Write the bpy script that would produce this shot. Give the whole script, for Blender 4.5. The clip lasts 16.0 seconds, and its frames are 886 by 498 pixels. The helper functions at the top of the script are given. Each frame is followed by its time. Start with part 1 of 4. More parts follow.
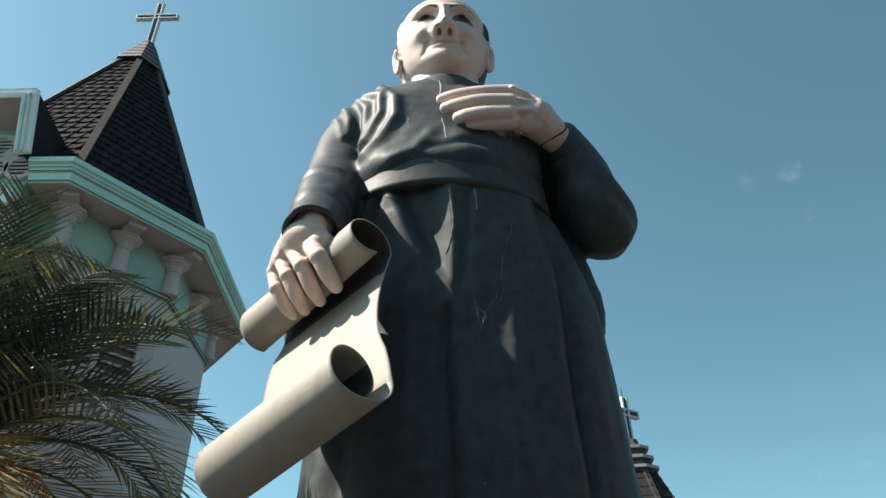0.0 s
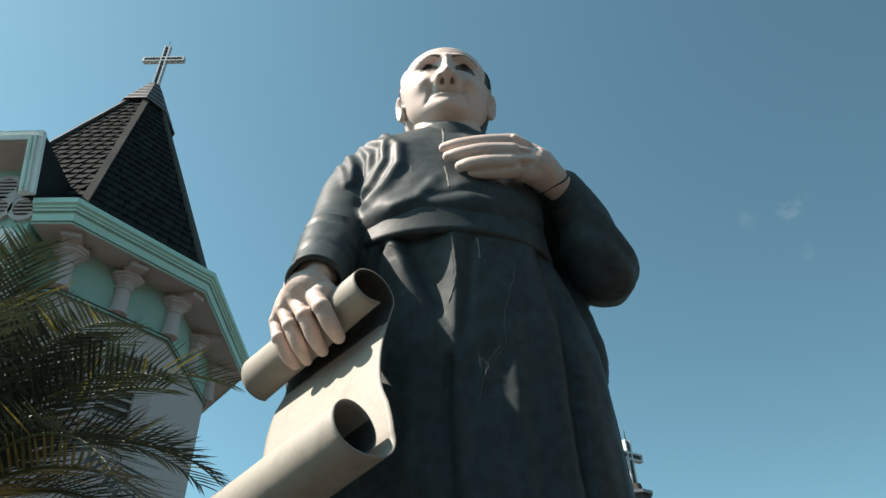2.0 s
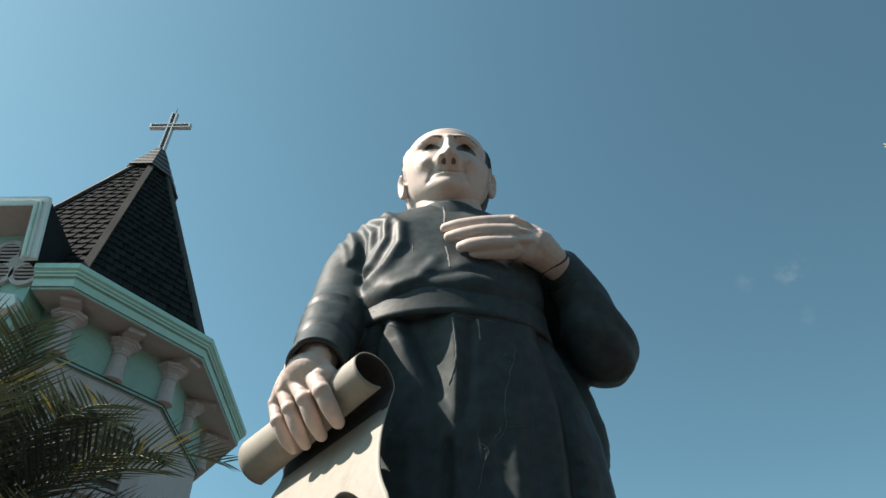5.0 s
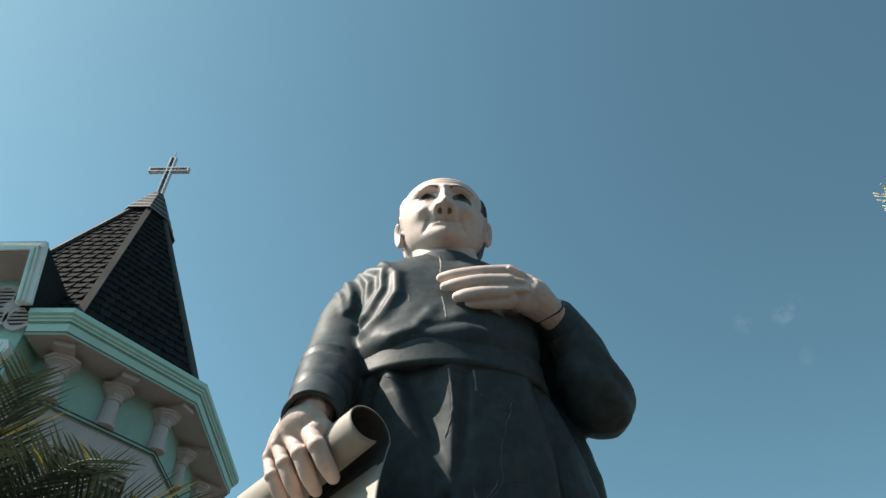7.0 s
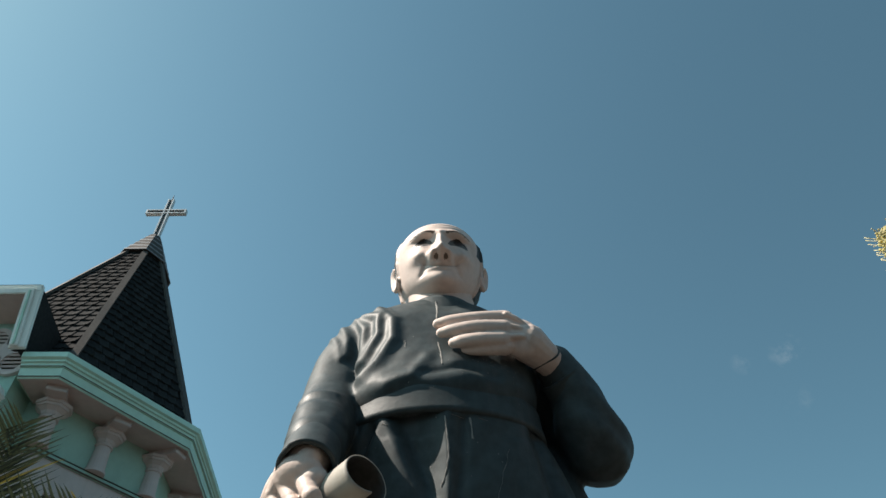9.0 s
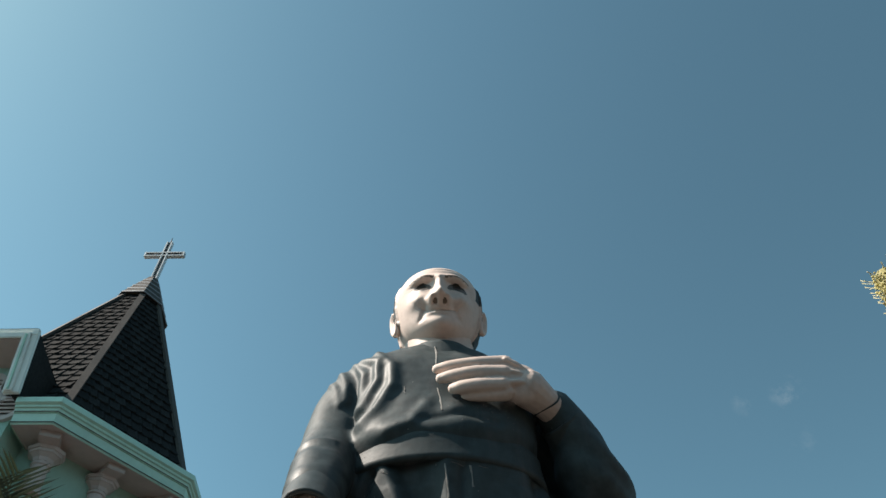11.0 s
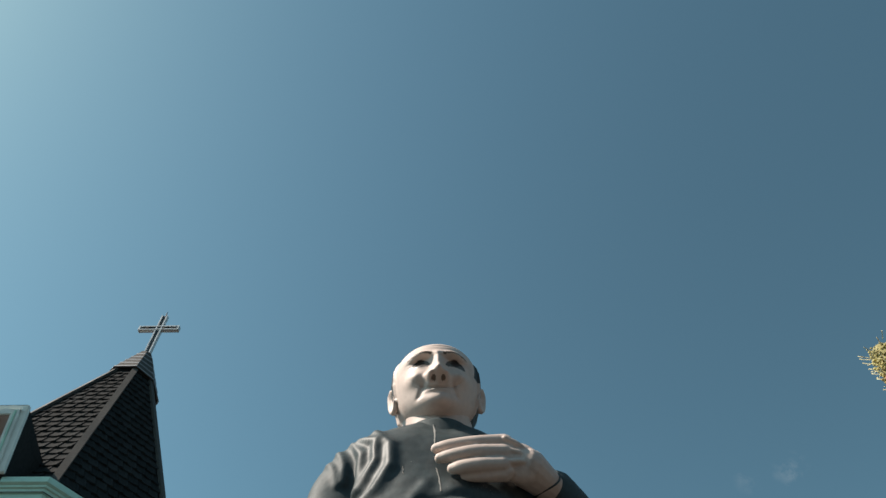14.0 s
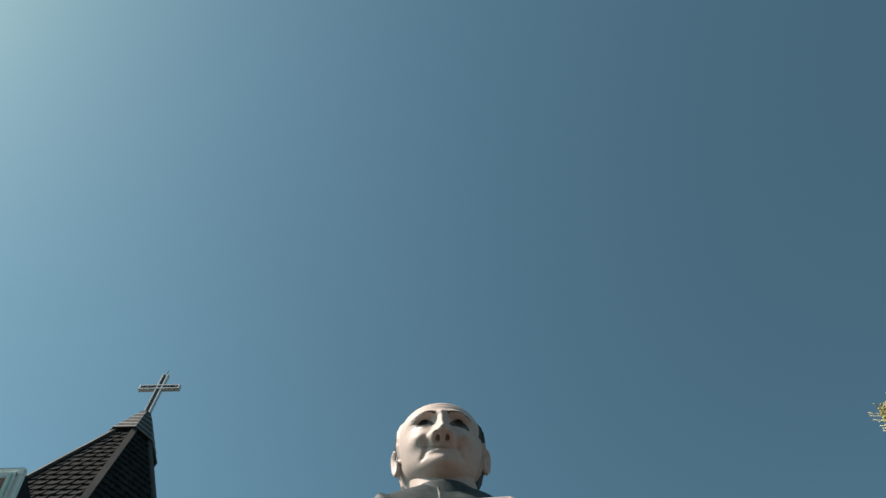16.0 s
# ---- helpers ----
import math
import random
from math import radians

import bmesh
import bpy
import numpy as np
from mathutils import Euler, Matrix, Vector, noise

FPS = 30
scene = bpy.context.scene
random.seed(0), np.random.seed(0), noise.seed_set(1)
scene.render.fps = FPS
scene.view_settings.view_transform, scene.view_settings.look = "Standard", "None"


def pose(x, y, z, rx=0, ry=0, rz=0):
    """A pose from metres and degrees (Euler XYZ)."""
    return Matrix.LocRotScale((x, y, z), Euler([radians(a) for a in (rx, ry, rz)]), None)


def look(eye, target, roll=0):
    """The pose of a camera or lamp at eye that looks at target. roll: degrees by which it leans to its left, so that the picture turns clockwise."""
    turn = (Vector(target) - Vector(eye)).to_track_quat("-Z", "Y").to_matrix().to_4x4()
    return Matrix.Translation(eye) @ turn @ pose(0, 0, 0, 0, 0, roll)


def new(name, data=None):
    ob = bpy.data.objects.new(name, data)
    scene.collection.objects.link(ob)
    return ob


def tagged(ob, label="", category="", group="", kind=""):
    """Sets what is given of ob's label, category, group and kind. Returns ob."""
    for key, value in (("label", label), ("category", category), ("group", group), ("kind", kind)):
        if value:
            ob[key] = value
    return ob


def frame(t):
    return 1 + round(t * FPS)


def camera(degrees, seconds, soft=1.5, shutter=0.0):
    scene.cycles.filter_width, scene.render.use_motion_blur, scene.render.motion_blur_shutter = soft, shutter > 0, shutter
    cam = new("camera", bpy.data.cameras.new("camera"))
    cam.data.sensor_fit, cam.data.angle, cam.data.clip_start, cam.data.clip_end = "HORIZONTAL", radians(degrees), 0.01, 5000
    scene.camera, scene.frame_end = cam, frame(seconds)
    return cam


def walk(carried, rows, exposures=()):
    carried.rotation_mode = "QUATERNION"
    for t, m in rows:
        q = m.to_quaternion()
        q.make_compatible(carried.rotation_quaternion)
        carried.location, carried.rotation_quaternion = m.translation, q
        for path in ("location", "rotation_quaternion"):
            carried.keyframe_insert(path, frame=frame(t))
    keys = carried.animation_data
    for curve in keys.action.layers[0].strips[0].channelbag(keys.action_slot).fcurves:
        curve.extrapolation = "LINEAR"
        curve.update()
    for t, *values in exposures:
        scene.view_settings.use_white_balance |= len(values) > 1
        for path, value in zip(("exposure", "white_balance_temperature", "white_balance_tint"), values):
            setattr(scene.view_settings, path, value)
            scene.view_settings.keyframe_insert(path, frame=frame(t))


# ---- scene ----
from mathutils.bvhtree import BVHTree

cam = camera(66.32, 16.0)
ROWS = [
    (0.0, 0.0000, 0.0000, 1.6000, 122.297, 1.171, 0.740),
    (0.5, -0.0032, -0.0093, 1.6121, 123.024, 1.185, 0.802),
    (1.0, -0.0057, -0.0191, 1.6246, 123.689, 1.213, 0.803),
    (1.5, -0.0073, -0.0311, 1.6381, 124.574, 1.084, 0.683),
    (2.0, -0.0108, -0.0442, 1.6521, 125.387, 1.041, 0.700),
    (2.5, -0.0140, -0.0596, 1.6658, 126.380, 0.862, 0.678),
    (3.0, -0.0170, -0.0771, 1.6801, 127.210, 0.769, 0.656),
    (3.5, -0.0211, -0.0955, 1.6944, 128.075, 0.665, 0.562),
    (4.0, -0.0229, -0.1132, 1.7058, 128.818, 0.631, 0.408),
    (6.5, -0.0234, -0.1973, 1.7461, 133.089, 0.851, 0.130),
    (7.0, -0.0221, -0.2115, 1.7510, 133.894, 0.886, 0.013),
    (7.5, -0.0193, -0.2255, 1.7543, 134.843, 0.926, -0.134),
    (8.0, -0.0201, -0.2379, 1.7563, 135.626, 1.012, -0.203),
    (8.5, -0.0210, -0.2490, 1.7564, 136.470, 1.108, -0.213),
    (9.0, -0.0228, -0.2599, 1.7565, 137.284, 1.161, -0.180),
    (11.5, -0.0399, -0.3093, 1.7565, 141.560, 1.458, -0.233),
    (12.0, -0.0448, -0.3181, 1.7523, 142.472, 1.462, -0.303),
    (12.5, -0.0513, -0.3275, 1.7468, 143.671, 1.504, -0.333),
    (13.0, -0.0571, -0.3368, 1.7414, 144.751, 1.546, -0.405),
    (13.5, -0.0604, -0.3455, 1.7376, 145.889, 1.694, -0.415),
    (14.0, -0.0607, -0.3540, 1.7353, 146.808, 1.738, -0.466),
    (14.5, -0.0577, -0.3618, 1.7330, 147.944, 1.804, -0.467),
    (15.0, -0.0572, -0.3689, 1.7319, 148.999, 1.830, -0.383),
    (15.5, -0.0604, -0.3757, 1.7311, 150.268, 1.780, -0.225),
    (16.0, -0.0650, -0.3826, 1.7305, 151.448, 1.785, 0.007),
]
walk(cam, [(t, pose(x, y, z, rx, ry, rz)) for t, x, y, z, rx, ry, rz in ROWS],
     exposures=((0.0, 0.99), (4.0, 0.74), (6.5, 0.86), (7.0, 0.80), (8.0, 0.63), (9.0, 0.69), (12.0, 0.70), (13.0, 0.59), (14.0, 0.44), (15.0, 0.62), (16.0, 0.28)))

# ---- light ----
SUN = Vector((-0.66, -0.12, 0.74)).normalized()      # towards the sun
world = bpy.data.worlds.new("sky")
scene.world = world
world.use_nodes = True
nt = world.node_tree
sky = nt.nodes.new("ShaderNodeTexSky")
sky.sky_type = "NISHITA"
sky.sun_disc = False
sky.altitude = 2200.0
sky.sun_elevation = math.asin(SUN.z)
sky.sun_rotation = math.atan2(SUN.x, SUN.y)
sky.air_density, sky.dust_density, sky.ozone_density = 1.0, 2.9, 1.1
nt.nodes["Background"].inputs["Strength"].default_value = 0.112
tint = nt.nodes.new("ShaderNodeMix")
tint.data_type, tint.blend_type = "RGBA", "MULTIPLY"
tint.inputs["Factor"].default_value = 1.0
tint.inputs["B"].default_value = (0.92, 1.20, 0.91, 1)
coord = nt.nodes.new("ShaderNodeTexCoord")
lift = nt.nodes.new("ShaderNodeVectorMath")              # a clear horizon: the haze band lies low
lift.operation = "ADD"
lift.inputs[1].default_value = (0, 0, 0.10)
nt.links.new(coord.outputs["Generated"], lift.inputs[0])
level = nt.nodes.new("ShaderNodeVectorMath")
level.operation = "NORMALIZE"
nt.links.new(lift.outputs["Vector"], level.inputs[0])
nt.links.new(level.outputs["Vector"], sky.inputs["Vector"])
sunward = nt.nodes.new("ShaderNodeVectorMath")           # the whole dome brightens slowly towards the sun's side
sunward.operation = "DOT_PRODUCT"
sunward.inputs[1].default_value = (-0.27, -0.02, 0)
nt.links.new(coord.outputs["Generated"], sunward.inputs[0])
swell = nt.nodes.new("ShaderNodeMath")
swell.operation = "ADD"
swell.inputs[1].default_value = 1.0
nt.links.new(sunward.outputs["Value"], swell.inputs[0])
dome = nt.nodes.new("ShaderNodeVectorMath")
dome.operation = "SCALE"
nt.links.new(sky.outputs[0], dome.inputs[0])
nt.links.new(swell.outputs[0], dome.inputs["Scale"])
nt.links.new(dome.outputs["Vector"], tint.inputs["A"])
# faint shreds of cloud low in the sky
fleece = nt.nodes.new("ShaderNodeTexNoise")
fleece.inputs["Scale"].default_value, fleece.inputs["Detail"].default_value, fleece.inputs["Roughness"].default_value = 26, 8, 0.62
nt.links.new(coord.outputs["Generated"], fleece.inputs["Vector"])
shape = nt.nodes.new("ShaderNodeMapRange")
shape.inputs["From Min"].default_value, shape.inputs["From Max"].default_value = 0.52, 0.75
nt.links.new(fleece.outputs["Fac"], shape.inputs["Value"])
last = tint.outputs["Result"]
for way, reach, dense in (((0.526, 0.792, 0.619), 0.028, 0.36), ((0.457, 0.796, 0.612), 0.020, 0.22), ((0.618, 1.014, 0.267), 0.028, 0.42), ((0.534, 1.032, 0.239), 0.018, 0.4), ((0.52, 0.80, 0.54), 0.03, 0.1)):
    gap = nt.nodes.new("ShaderNodeVectorMath")
    gap.operation = "DISTANCE"
    gap.inputs[1].default_value = Vector(way).normalized()
    nt.links.new(coord.outputs["Generated"], gap.inputs[0])
    near = nt.nodes.new("ShaderNodeMapRange")
    near.inputs["From Min"].default_value, near.inputs["From Max"].default_value = reach, 0.0
    near.inputs["To Max"].default_value = dense
    nt.links.new(gap.outputs["Value"], near.inputs["Value"])
    both = nt.nodes.new("ShaderNodeMath")
    both.operation = "MULTIPLY"
    nt.links.new(near.outputs[0], both.inputs[0])
    nt.links.new(shape.outputs[0], both.inputs[1])
    veil = nt.nodes.new("ShaderNodeMix")
    veil.data_type = "RGBA"
    veil.inputs["B"].default_value = (3.4, 3.7, 3.8, 1)
    nt.links.new(both.outputs[0], veil.inputs["Factor"])
    nt.links.new(last, veil.inputs["A"])
    last = veil.outputs["Result"]
nt.links.new(last, nt.nodes["Background"].inputs["Color"])
sun_data = bpy.data.lights.new("sun", "SUN")
sun_data.energy, sun_data.angle, sun_data.color = 4.95, radians(0.6), (1.0, 0.89, 0.79)
sun = new("sun", sun_data)
sun.matrix_world = look(SUN * 60, (0, 0, 0))


# ---- materials ----
def material(name, color, rough=0.6, metal=0.0, vary=0.15, scale=6.0, bump=0.1, stain=None, stain_scale=1.5,
             stain_amount=0.35, coat=0.0, island=0.0, spec=0.5, bump_scale=40.0, run=1.0):
    """A painted or mineral surface: base colour with grain and broad blotches, a stain colour in patches, fine relief."""
    m = bpy.data.materials.new(name)
    m.use_nodes = True
    t = m.node_tree
    n, l = t.nodes, t.links
    b = n["Principled BSDF"]
    b.inputs["Metallic"].default_value = metal
    b.inputs["Specular IOR Level"].default_value = spec
    b.inputs["Coat Weight"].default_value = coat
    co = n.new("ShaderNodeTexCoord")
    fine = n.new("ShaderNodeTexNoise")
    fine.inputs["Scale"].default_value, fine.inputs["Detail"].default_value = scale * 5, 8
    big = n.new("ShaderNodeTexNoise")
    big.inputs["Scale"].default_value, big.inputs["Detail"].default_value = scale * 0.35, 5
    for q in (fine, big):
        l.new(co.outputs["Object"], q.inputs["Vector"])
    add = n.new("ShaderNodeMath")
    add.operation = "ADD"
    l.new(fine.outputs["Fac"], add.inputs[0])
    l.new(big.outputs["Fac"], add.inputs[1])
    rng = n.new("ShaderNodeMapRange")
    rng.inputs["From Min"].default_value, rng.inputs["From Max"].default_value = 0.7, 1.3
    rng.inputs["To Min"].default_value, rng.inputs["To Max"].default_value = 1 - vary, 1 + vary
    l.new(add.outputs[0], rng.inputs["Value"])
    val = rng.outputs[0]
    if island:
        info = n.new("ShaderNodeObjectInfo")
        geo = n.new("ShaderNodeNewGeometry")
        s = n.new("ShaderNodeMath")
        s.operation = "ADD"
        l.new(info.outputs["Random"], s.inputs[0])
        l.new(geo.outputs["Random Per Island"], s.inputs[1])
        fr = n.new("ShaderNodeMath")
        fr.operation = "FRACT"
        l.new(s.outputs[0], fr.inputs[0])
        r2 = n.new("ShaderNodeMapRange")
        r2.inputs["To Min"].default_value, r2.inputs["To Max"].default_value = 1 - island, 1 + island
        l.new(fr.outputs[0], r2.inputs["Value"])
        mu = n.new("ShaderNodeMath")
        mu.operation = "MULTIPLY"
        l.new(val, mu.inputs[0])
        l.new(r2.outputs[0], mu.inputs[1])
        val = mu.outputs[0]
    hsv = n.new("ShaderNodeHueSaturation")
    hsv.inputs["Color"].default_value = (*color, 1)
    l.new(val, hsv.inputs["Value"])
    out = hsv.outputs[0]
    if stain:
        sn = n.new("ShaderNodeTexNoise")
        sn.inputs["Scale"].default_value, sn.inputs["Detail"].default_value, sn.inputs["Roughness"].default_value = stain_scale, 9, 0.68
        mp = n.new("ShaderNodeMapping")                  # run below 1 draws the stains out downwards
        mp.inputs["Scale"].default_value = (1, 1, run)
        l.new(co.outputs["Object"], mp.inputs["Vector"])
        l.new(mp.outputs[0], sn.inputs["Vector"])
        rp = n.new("ShaderNodeMapRange")
        rp.inputs["From Min"].default_value, rp.inputs["From Max"].default_value = 0.52, 0.72
        rp.inputs["To Max"].default_value = stain_amount
        l.new(sn.outputs["Fac"], rp.inputs["Value"])
        mx = n.new("ShaderNodeMix")
        mx.data_type = "RGBA"
        l.new(rp.outputs[0], mx.inputs["Factor"])
        l.new(out, mx.inputs["A"])
        mx.inputs["B"].default_value = (*stain, 1)
        out = mx.outputs["Result"]
    l.new(out, b.inputs["Base Color"])
    rr = n.new("ShaderNodeMapRange")
    rr.inputs["From Min"].default_value, rr.inputs["From Max"].default_value = 0.3, 0.7
    rr.inputs["To Min"].default_value, rr.inputs["To Max"].default_value = max(rough - 0.12, 0.05), min(rough + 0.12, 1)
    l.new(big.outputs["Fac"], rr.inputs["Value"])
    l.new(rr.outputs[0], b.inputs["Roughness"])
    if bump:
        bn = n.new("ShaderNodeTexNoise")
        bn.inputs["Scale"].default_value, bn.inputs["Detail"].default_value = bump_scale, 6
        l.new(co.outputs["Object"], bn.inputs["Vector"])
        bu = n.new("ShaderNodeBump")
        bu.inputs["Strength"].default_value, bu.inputs["Distance"].default_value = bump, 0.01
        l.new(bn.outputs["Fac"], bu.inputs["Height"])
        l.new(bu.outputs[0], b.inputs["Normal"])
    return m


def leaf_material(name, color, tip=None):
    m = material(name, color, rough=0.58, spec=0.35, vary=0.3, scale=3, bump=0.0, island=0.35)
    t = m.node_tree
    b = t.nodes["Principled BSDF"]
    tr = t.nodes.new("ShaderNodeBsdfTranslucent")
    tr.inputs["Color"].default_value = (color[0] * 1.5, color[1] * 1.7, color[2] * 0.9, 1)
    mx = t.nodes.new("ShaderNodeMixShader")
    mx.inputs[0].default_value = 0.12
    t.links.new(b.outputs[0], mx.inputs[1])
    t.links.new(tr.outputs[0], mx.inputs[2])
    t.links.new(mx.outputs[0], t.nodes["Material Output"].inputs["Surface"])
    return m


M_ROBE = material("robe_paint", (0.040, 0.053, 0.055), rough=0.58, vary=0.38, scale=3, bump=0.13, stain=(0.095, 0.094, 0.094),
                  stain_scale=9, stain_amount=0.42, bump_scale=30, spec=0.36, run=0.14)
M_SEAM = material("worn_seam", (0.24, 0.23, 0.21), rough=0.7, vary=0.3, scale=10, bump=0.2)
M_SKIN = material("statue_face_paint", (0.675, 0.535, 0.465), rough=0.6, vary=0.08, scale=5, bump=0.12, stain=(0.34, 0.23, 0.17), stain_scale=6,
                  stain_amount=0.3)
M_HAIR = material("statue_hair_paint", (0.035, 0.04, 0.042), rough=0.6, vary=0.2, bump=0.3)
M_BROW_NOSTRIL = material("statue_brow_nostril_paint", (0.17, 0.12, 0.09), rough=0.6, vary=0.2, bump=0.1)
M_EYE = material("statue_eye_paint", (0.03, 0.025, 0.022), rough=0.35, vary=0.1, bump=0)
M_EYEWHITE = material("statue_eye_white", (0.13, 0.11, 0.095), rough=0.4, vary=0.1, bump=0)
M_SCROLL = material("scroll_paint", (0.35, 0.32, 0.272), rough=0.6, vary=0.07, scale=4, bump=0.12, stain=(0.20, 0.175, 0.14), stain_scale=9, stain_amount=0.45, run=0.25)
# dark colour that carries the shade inside the scroll's curls
M_HOLLOW_SHADE = material("scroll_hollow_shade", (0.075, 0.071, 0.066), rough=0.8, vary=0.25, scale=5, bump=0.15, spec=0.2)
M_MINT = material("mint_wall_paint", (0.35, 0.51, 0.42), rough=0.7, vary=0.07, scale=2, bump=0.08, stain=(0.26, 0.36, 0.30), stain_scale=2.5, run=0.3)
M_TRIM = material("mint_trim_paint", (0.52, 0.74, 0.62), rough=0.6, vary=0.06, scale=2, bump=0.06, stain=(0.30, 0.40, 0.34), stain_scale=2)
M_JOINT_SHADE = material("dark_joint_and_louvre_shade", (0.10, 0.09, 0.07), rough=0.8, vary=0.2)
M_PINK = material("pale_pink_render", (0.60, 0.49, 0.455), rough=0.75, vary=0.06, scale=2, bump=0.08, stain=(0.40, 0.34, 0.30), stain_scale=2.6, stain_amount=0.4, run=0.3)
M_WHITE = material("white_frame_paint", (0.82, 0.83, 0.78), rough=0.6, vary=0.05, scale=2, bump=0.05, stain=(0.5, 0.5, 0.45), stain_scale=2)
M_TILE = material("dark_roof_tile", (0.028, 0.028, 0.028), spec=0.04, rough=0.85, vary=0.25, scale=4, bump=0.3, island=0.2)
M_EDGE = material("bare_metal_edge", (0.30, 0.30, 0.31), rough=0.5, metal=0.3, vary=0.3, scale=6)
M_RIDGE = material("ridge_capping", (0.085, 0.075, 0.068), spec=0.1, rough=0.7, vary=0.2, scale=4, bump=0.15)
M_METAL = material("cross_white_metal", (0.62, 0.62, 0.62), rough=0.4, metal=0.2, vary=0.1)
M_DARK = material("cross_dark_infill", (0.04, 0.04, 0.042), rough=0.6, vary=0.1)
M_LEAF = leaf_material("palm_leaf", (0.050, 0.060, 0.055))
M_DRY = leaf_material("dry_palm_leaf", (0.26, 0.205, 0.08))
M_RACHIS = material("palm_rachis", (0.10, 0.12, 0.045), rough=0.6, vary=0.2)
M_TRUNK = material("palm_trunk_bark", (0.16, 0.12, 0.085), rough=0.9, vary=0.4, scale=3, bump=0.6)
M_STALK = material("orange_fruit_stalk", (0.50, 0.22, 0.06), rough=0.6, vary=0.2)
M_GROUND = material("dark_asphalt_yard", (0.045, 0.043, 0.040), rough=0.9, vary=0.15, scale=0.6, bump=0.2, stain=(0.05, 0.07, 0.04), stain_scale=0.4)
M_PLINTH = material("plinth_render", (0.10, 0.096, 0.09), rough=0.8, vary=0.1, scale=1.5, bump=0.15, stain=(0.08, 0.08, 0.07), stain_scale=1)
M_FLOWER = material("yellow_flower", (0.36, 0.31, 0.12), rough=0.6, vary=0.3, island=0.3)
M_BUD = material("pinkish_bud", (0.36, 0.22, 0.16), rough=0.6, vary=0.3, island=0.3)
M_STAMEN = material("cream_stamen", (0.75, 0.66, 0.40), rough=0.6, vary=0.2)
M_STEM = material("flower_stem", (0.15, 0.16, 0.07), rough=0.7, vary=0.2)


# ---- mesh helpers ----
def mesh_object(name, bm, mats, parent=None, smooth=False):
    me = bpy.data.meshes.new(name)
    bm.to_mesh(me)
    bm.free()
    for q in (mats if isinstance(mats, (list, tuple)) else [mats]):
        me.materials.append(q)
    if smooth:
        me.polygons.foreach_set("use_smooth", [True] * len(me.polygons))
    ob = new(name, me)
    if parent is not None:
        ob.parent = parent
        ob.matrix_parent_inverse = parent.matrix_world.inverted()
    return ob


def part(name, bm, mat, parent, label="", smooth=False):
    ob = mesh_object(name, bm, mat, parent, smooth)
    if label:
        tagged(ob, label)
    return ob


def thing(name, base, label, category, group="", kind=""):
    ob = new(name)
    ob.location = base
    bpy.context.view_layer.update()
    return tagged(ob, label, category, group, kind)


def block(bm, lo, hi, bevel=0.0):
    """An upright box from corner to corner."""
    lo, hi = Vector(lo), Vector(hi)
    r = bmesh.ops.create_cube(bm, size=1.0, matrix=Matrix.Translation((lo + hi) / 2) @ Matrix.Diagonal((*(hi - lo), 1)))
    if bevel:
        es = {e for v in r["verts"] for e in v.link_edges}
        bmesh.ops.bevel(bm, geom=list(es), offset=bevel, segments=2, affect="EDGES")
    return bm


def beam(bm, a, b, w, h, up=(0, 0, 1)):
    """A bar of section w by h from a to b."""
    a, b = Vector(a), Vector(b)
    d = (b - a).normalized()
    s = d.cross(Vector(up)).normalized()
    u = s.cross(d)
    vs = [bm.verts.new(p + s * i * w / 2 + u * j * h / 2) for p in (a, b) for i, j in ((-1, -1), (1, -1), (1, 1), (-1, 1))]
    for q in ((3, 2, 1, 0), (4, 5, 6, 7), (0, 1, 5, 4), (1, 2, 6, 5), (2, 3, 7, 6), (3, 0, 4, 7)):
        bm.faces.new([vs[k] for k in q])
    return bm


def loft(bm, rings, closed=True, cap=True, mat=0):
    """Joins rings of points, all of one length, into a skin."""
    vr = [[bm.verts.new(p) for p in r] for r in rings]
    n = len(vr[0])
    for a, b in zip(vr, vr[1:]):
        for i in range(n if closed else n - 1):
            j = (i + 1) % n
            f = bm.faces.new((a[i], a[j], b[j], b[i]))
            f.material_index = mat
    if cap and closed:
        for r, rev in ((vr[0], True), (vr[-1], False)):
            f = bm.faces.new(list(reversed(r)) if rev else r)
            f.material_index = mat
    return vr


def spline(pts, n):
    """n + 1 points on a smooth curve through pts (of any number of coordinates)."""
    p = [np.array(q, float) for q in pts]
    p = [2 * p[0] - p[1]] + p + [2 * p[-1] - p[-2]]
    out = []
    m = len(p) - 3
    for k in range(n + 1):
        s = min(k / n * m, m - 1e-9)
        i = int(s)
        u = s - i
        a, b, c, d = p[i:i + 4]
        out.append(0.5 * (2 * b + (c - a) * u + (2 * a - 5 * b + 4 * c - d) * u * u + (3 * b - a - 3 * c + d) * u ** 3))
    return out


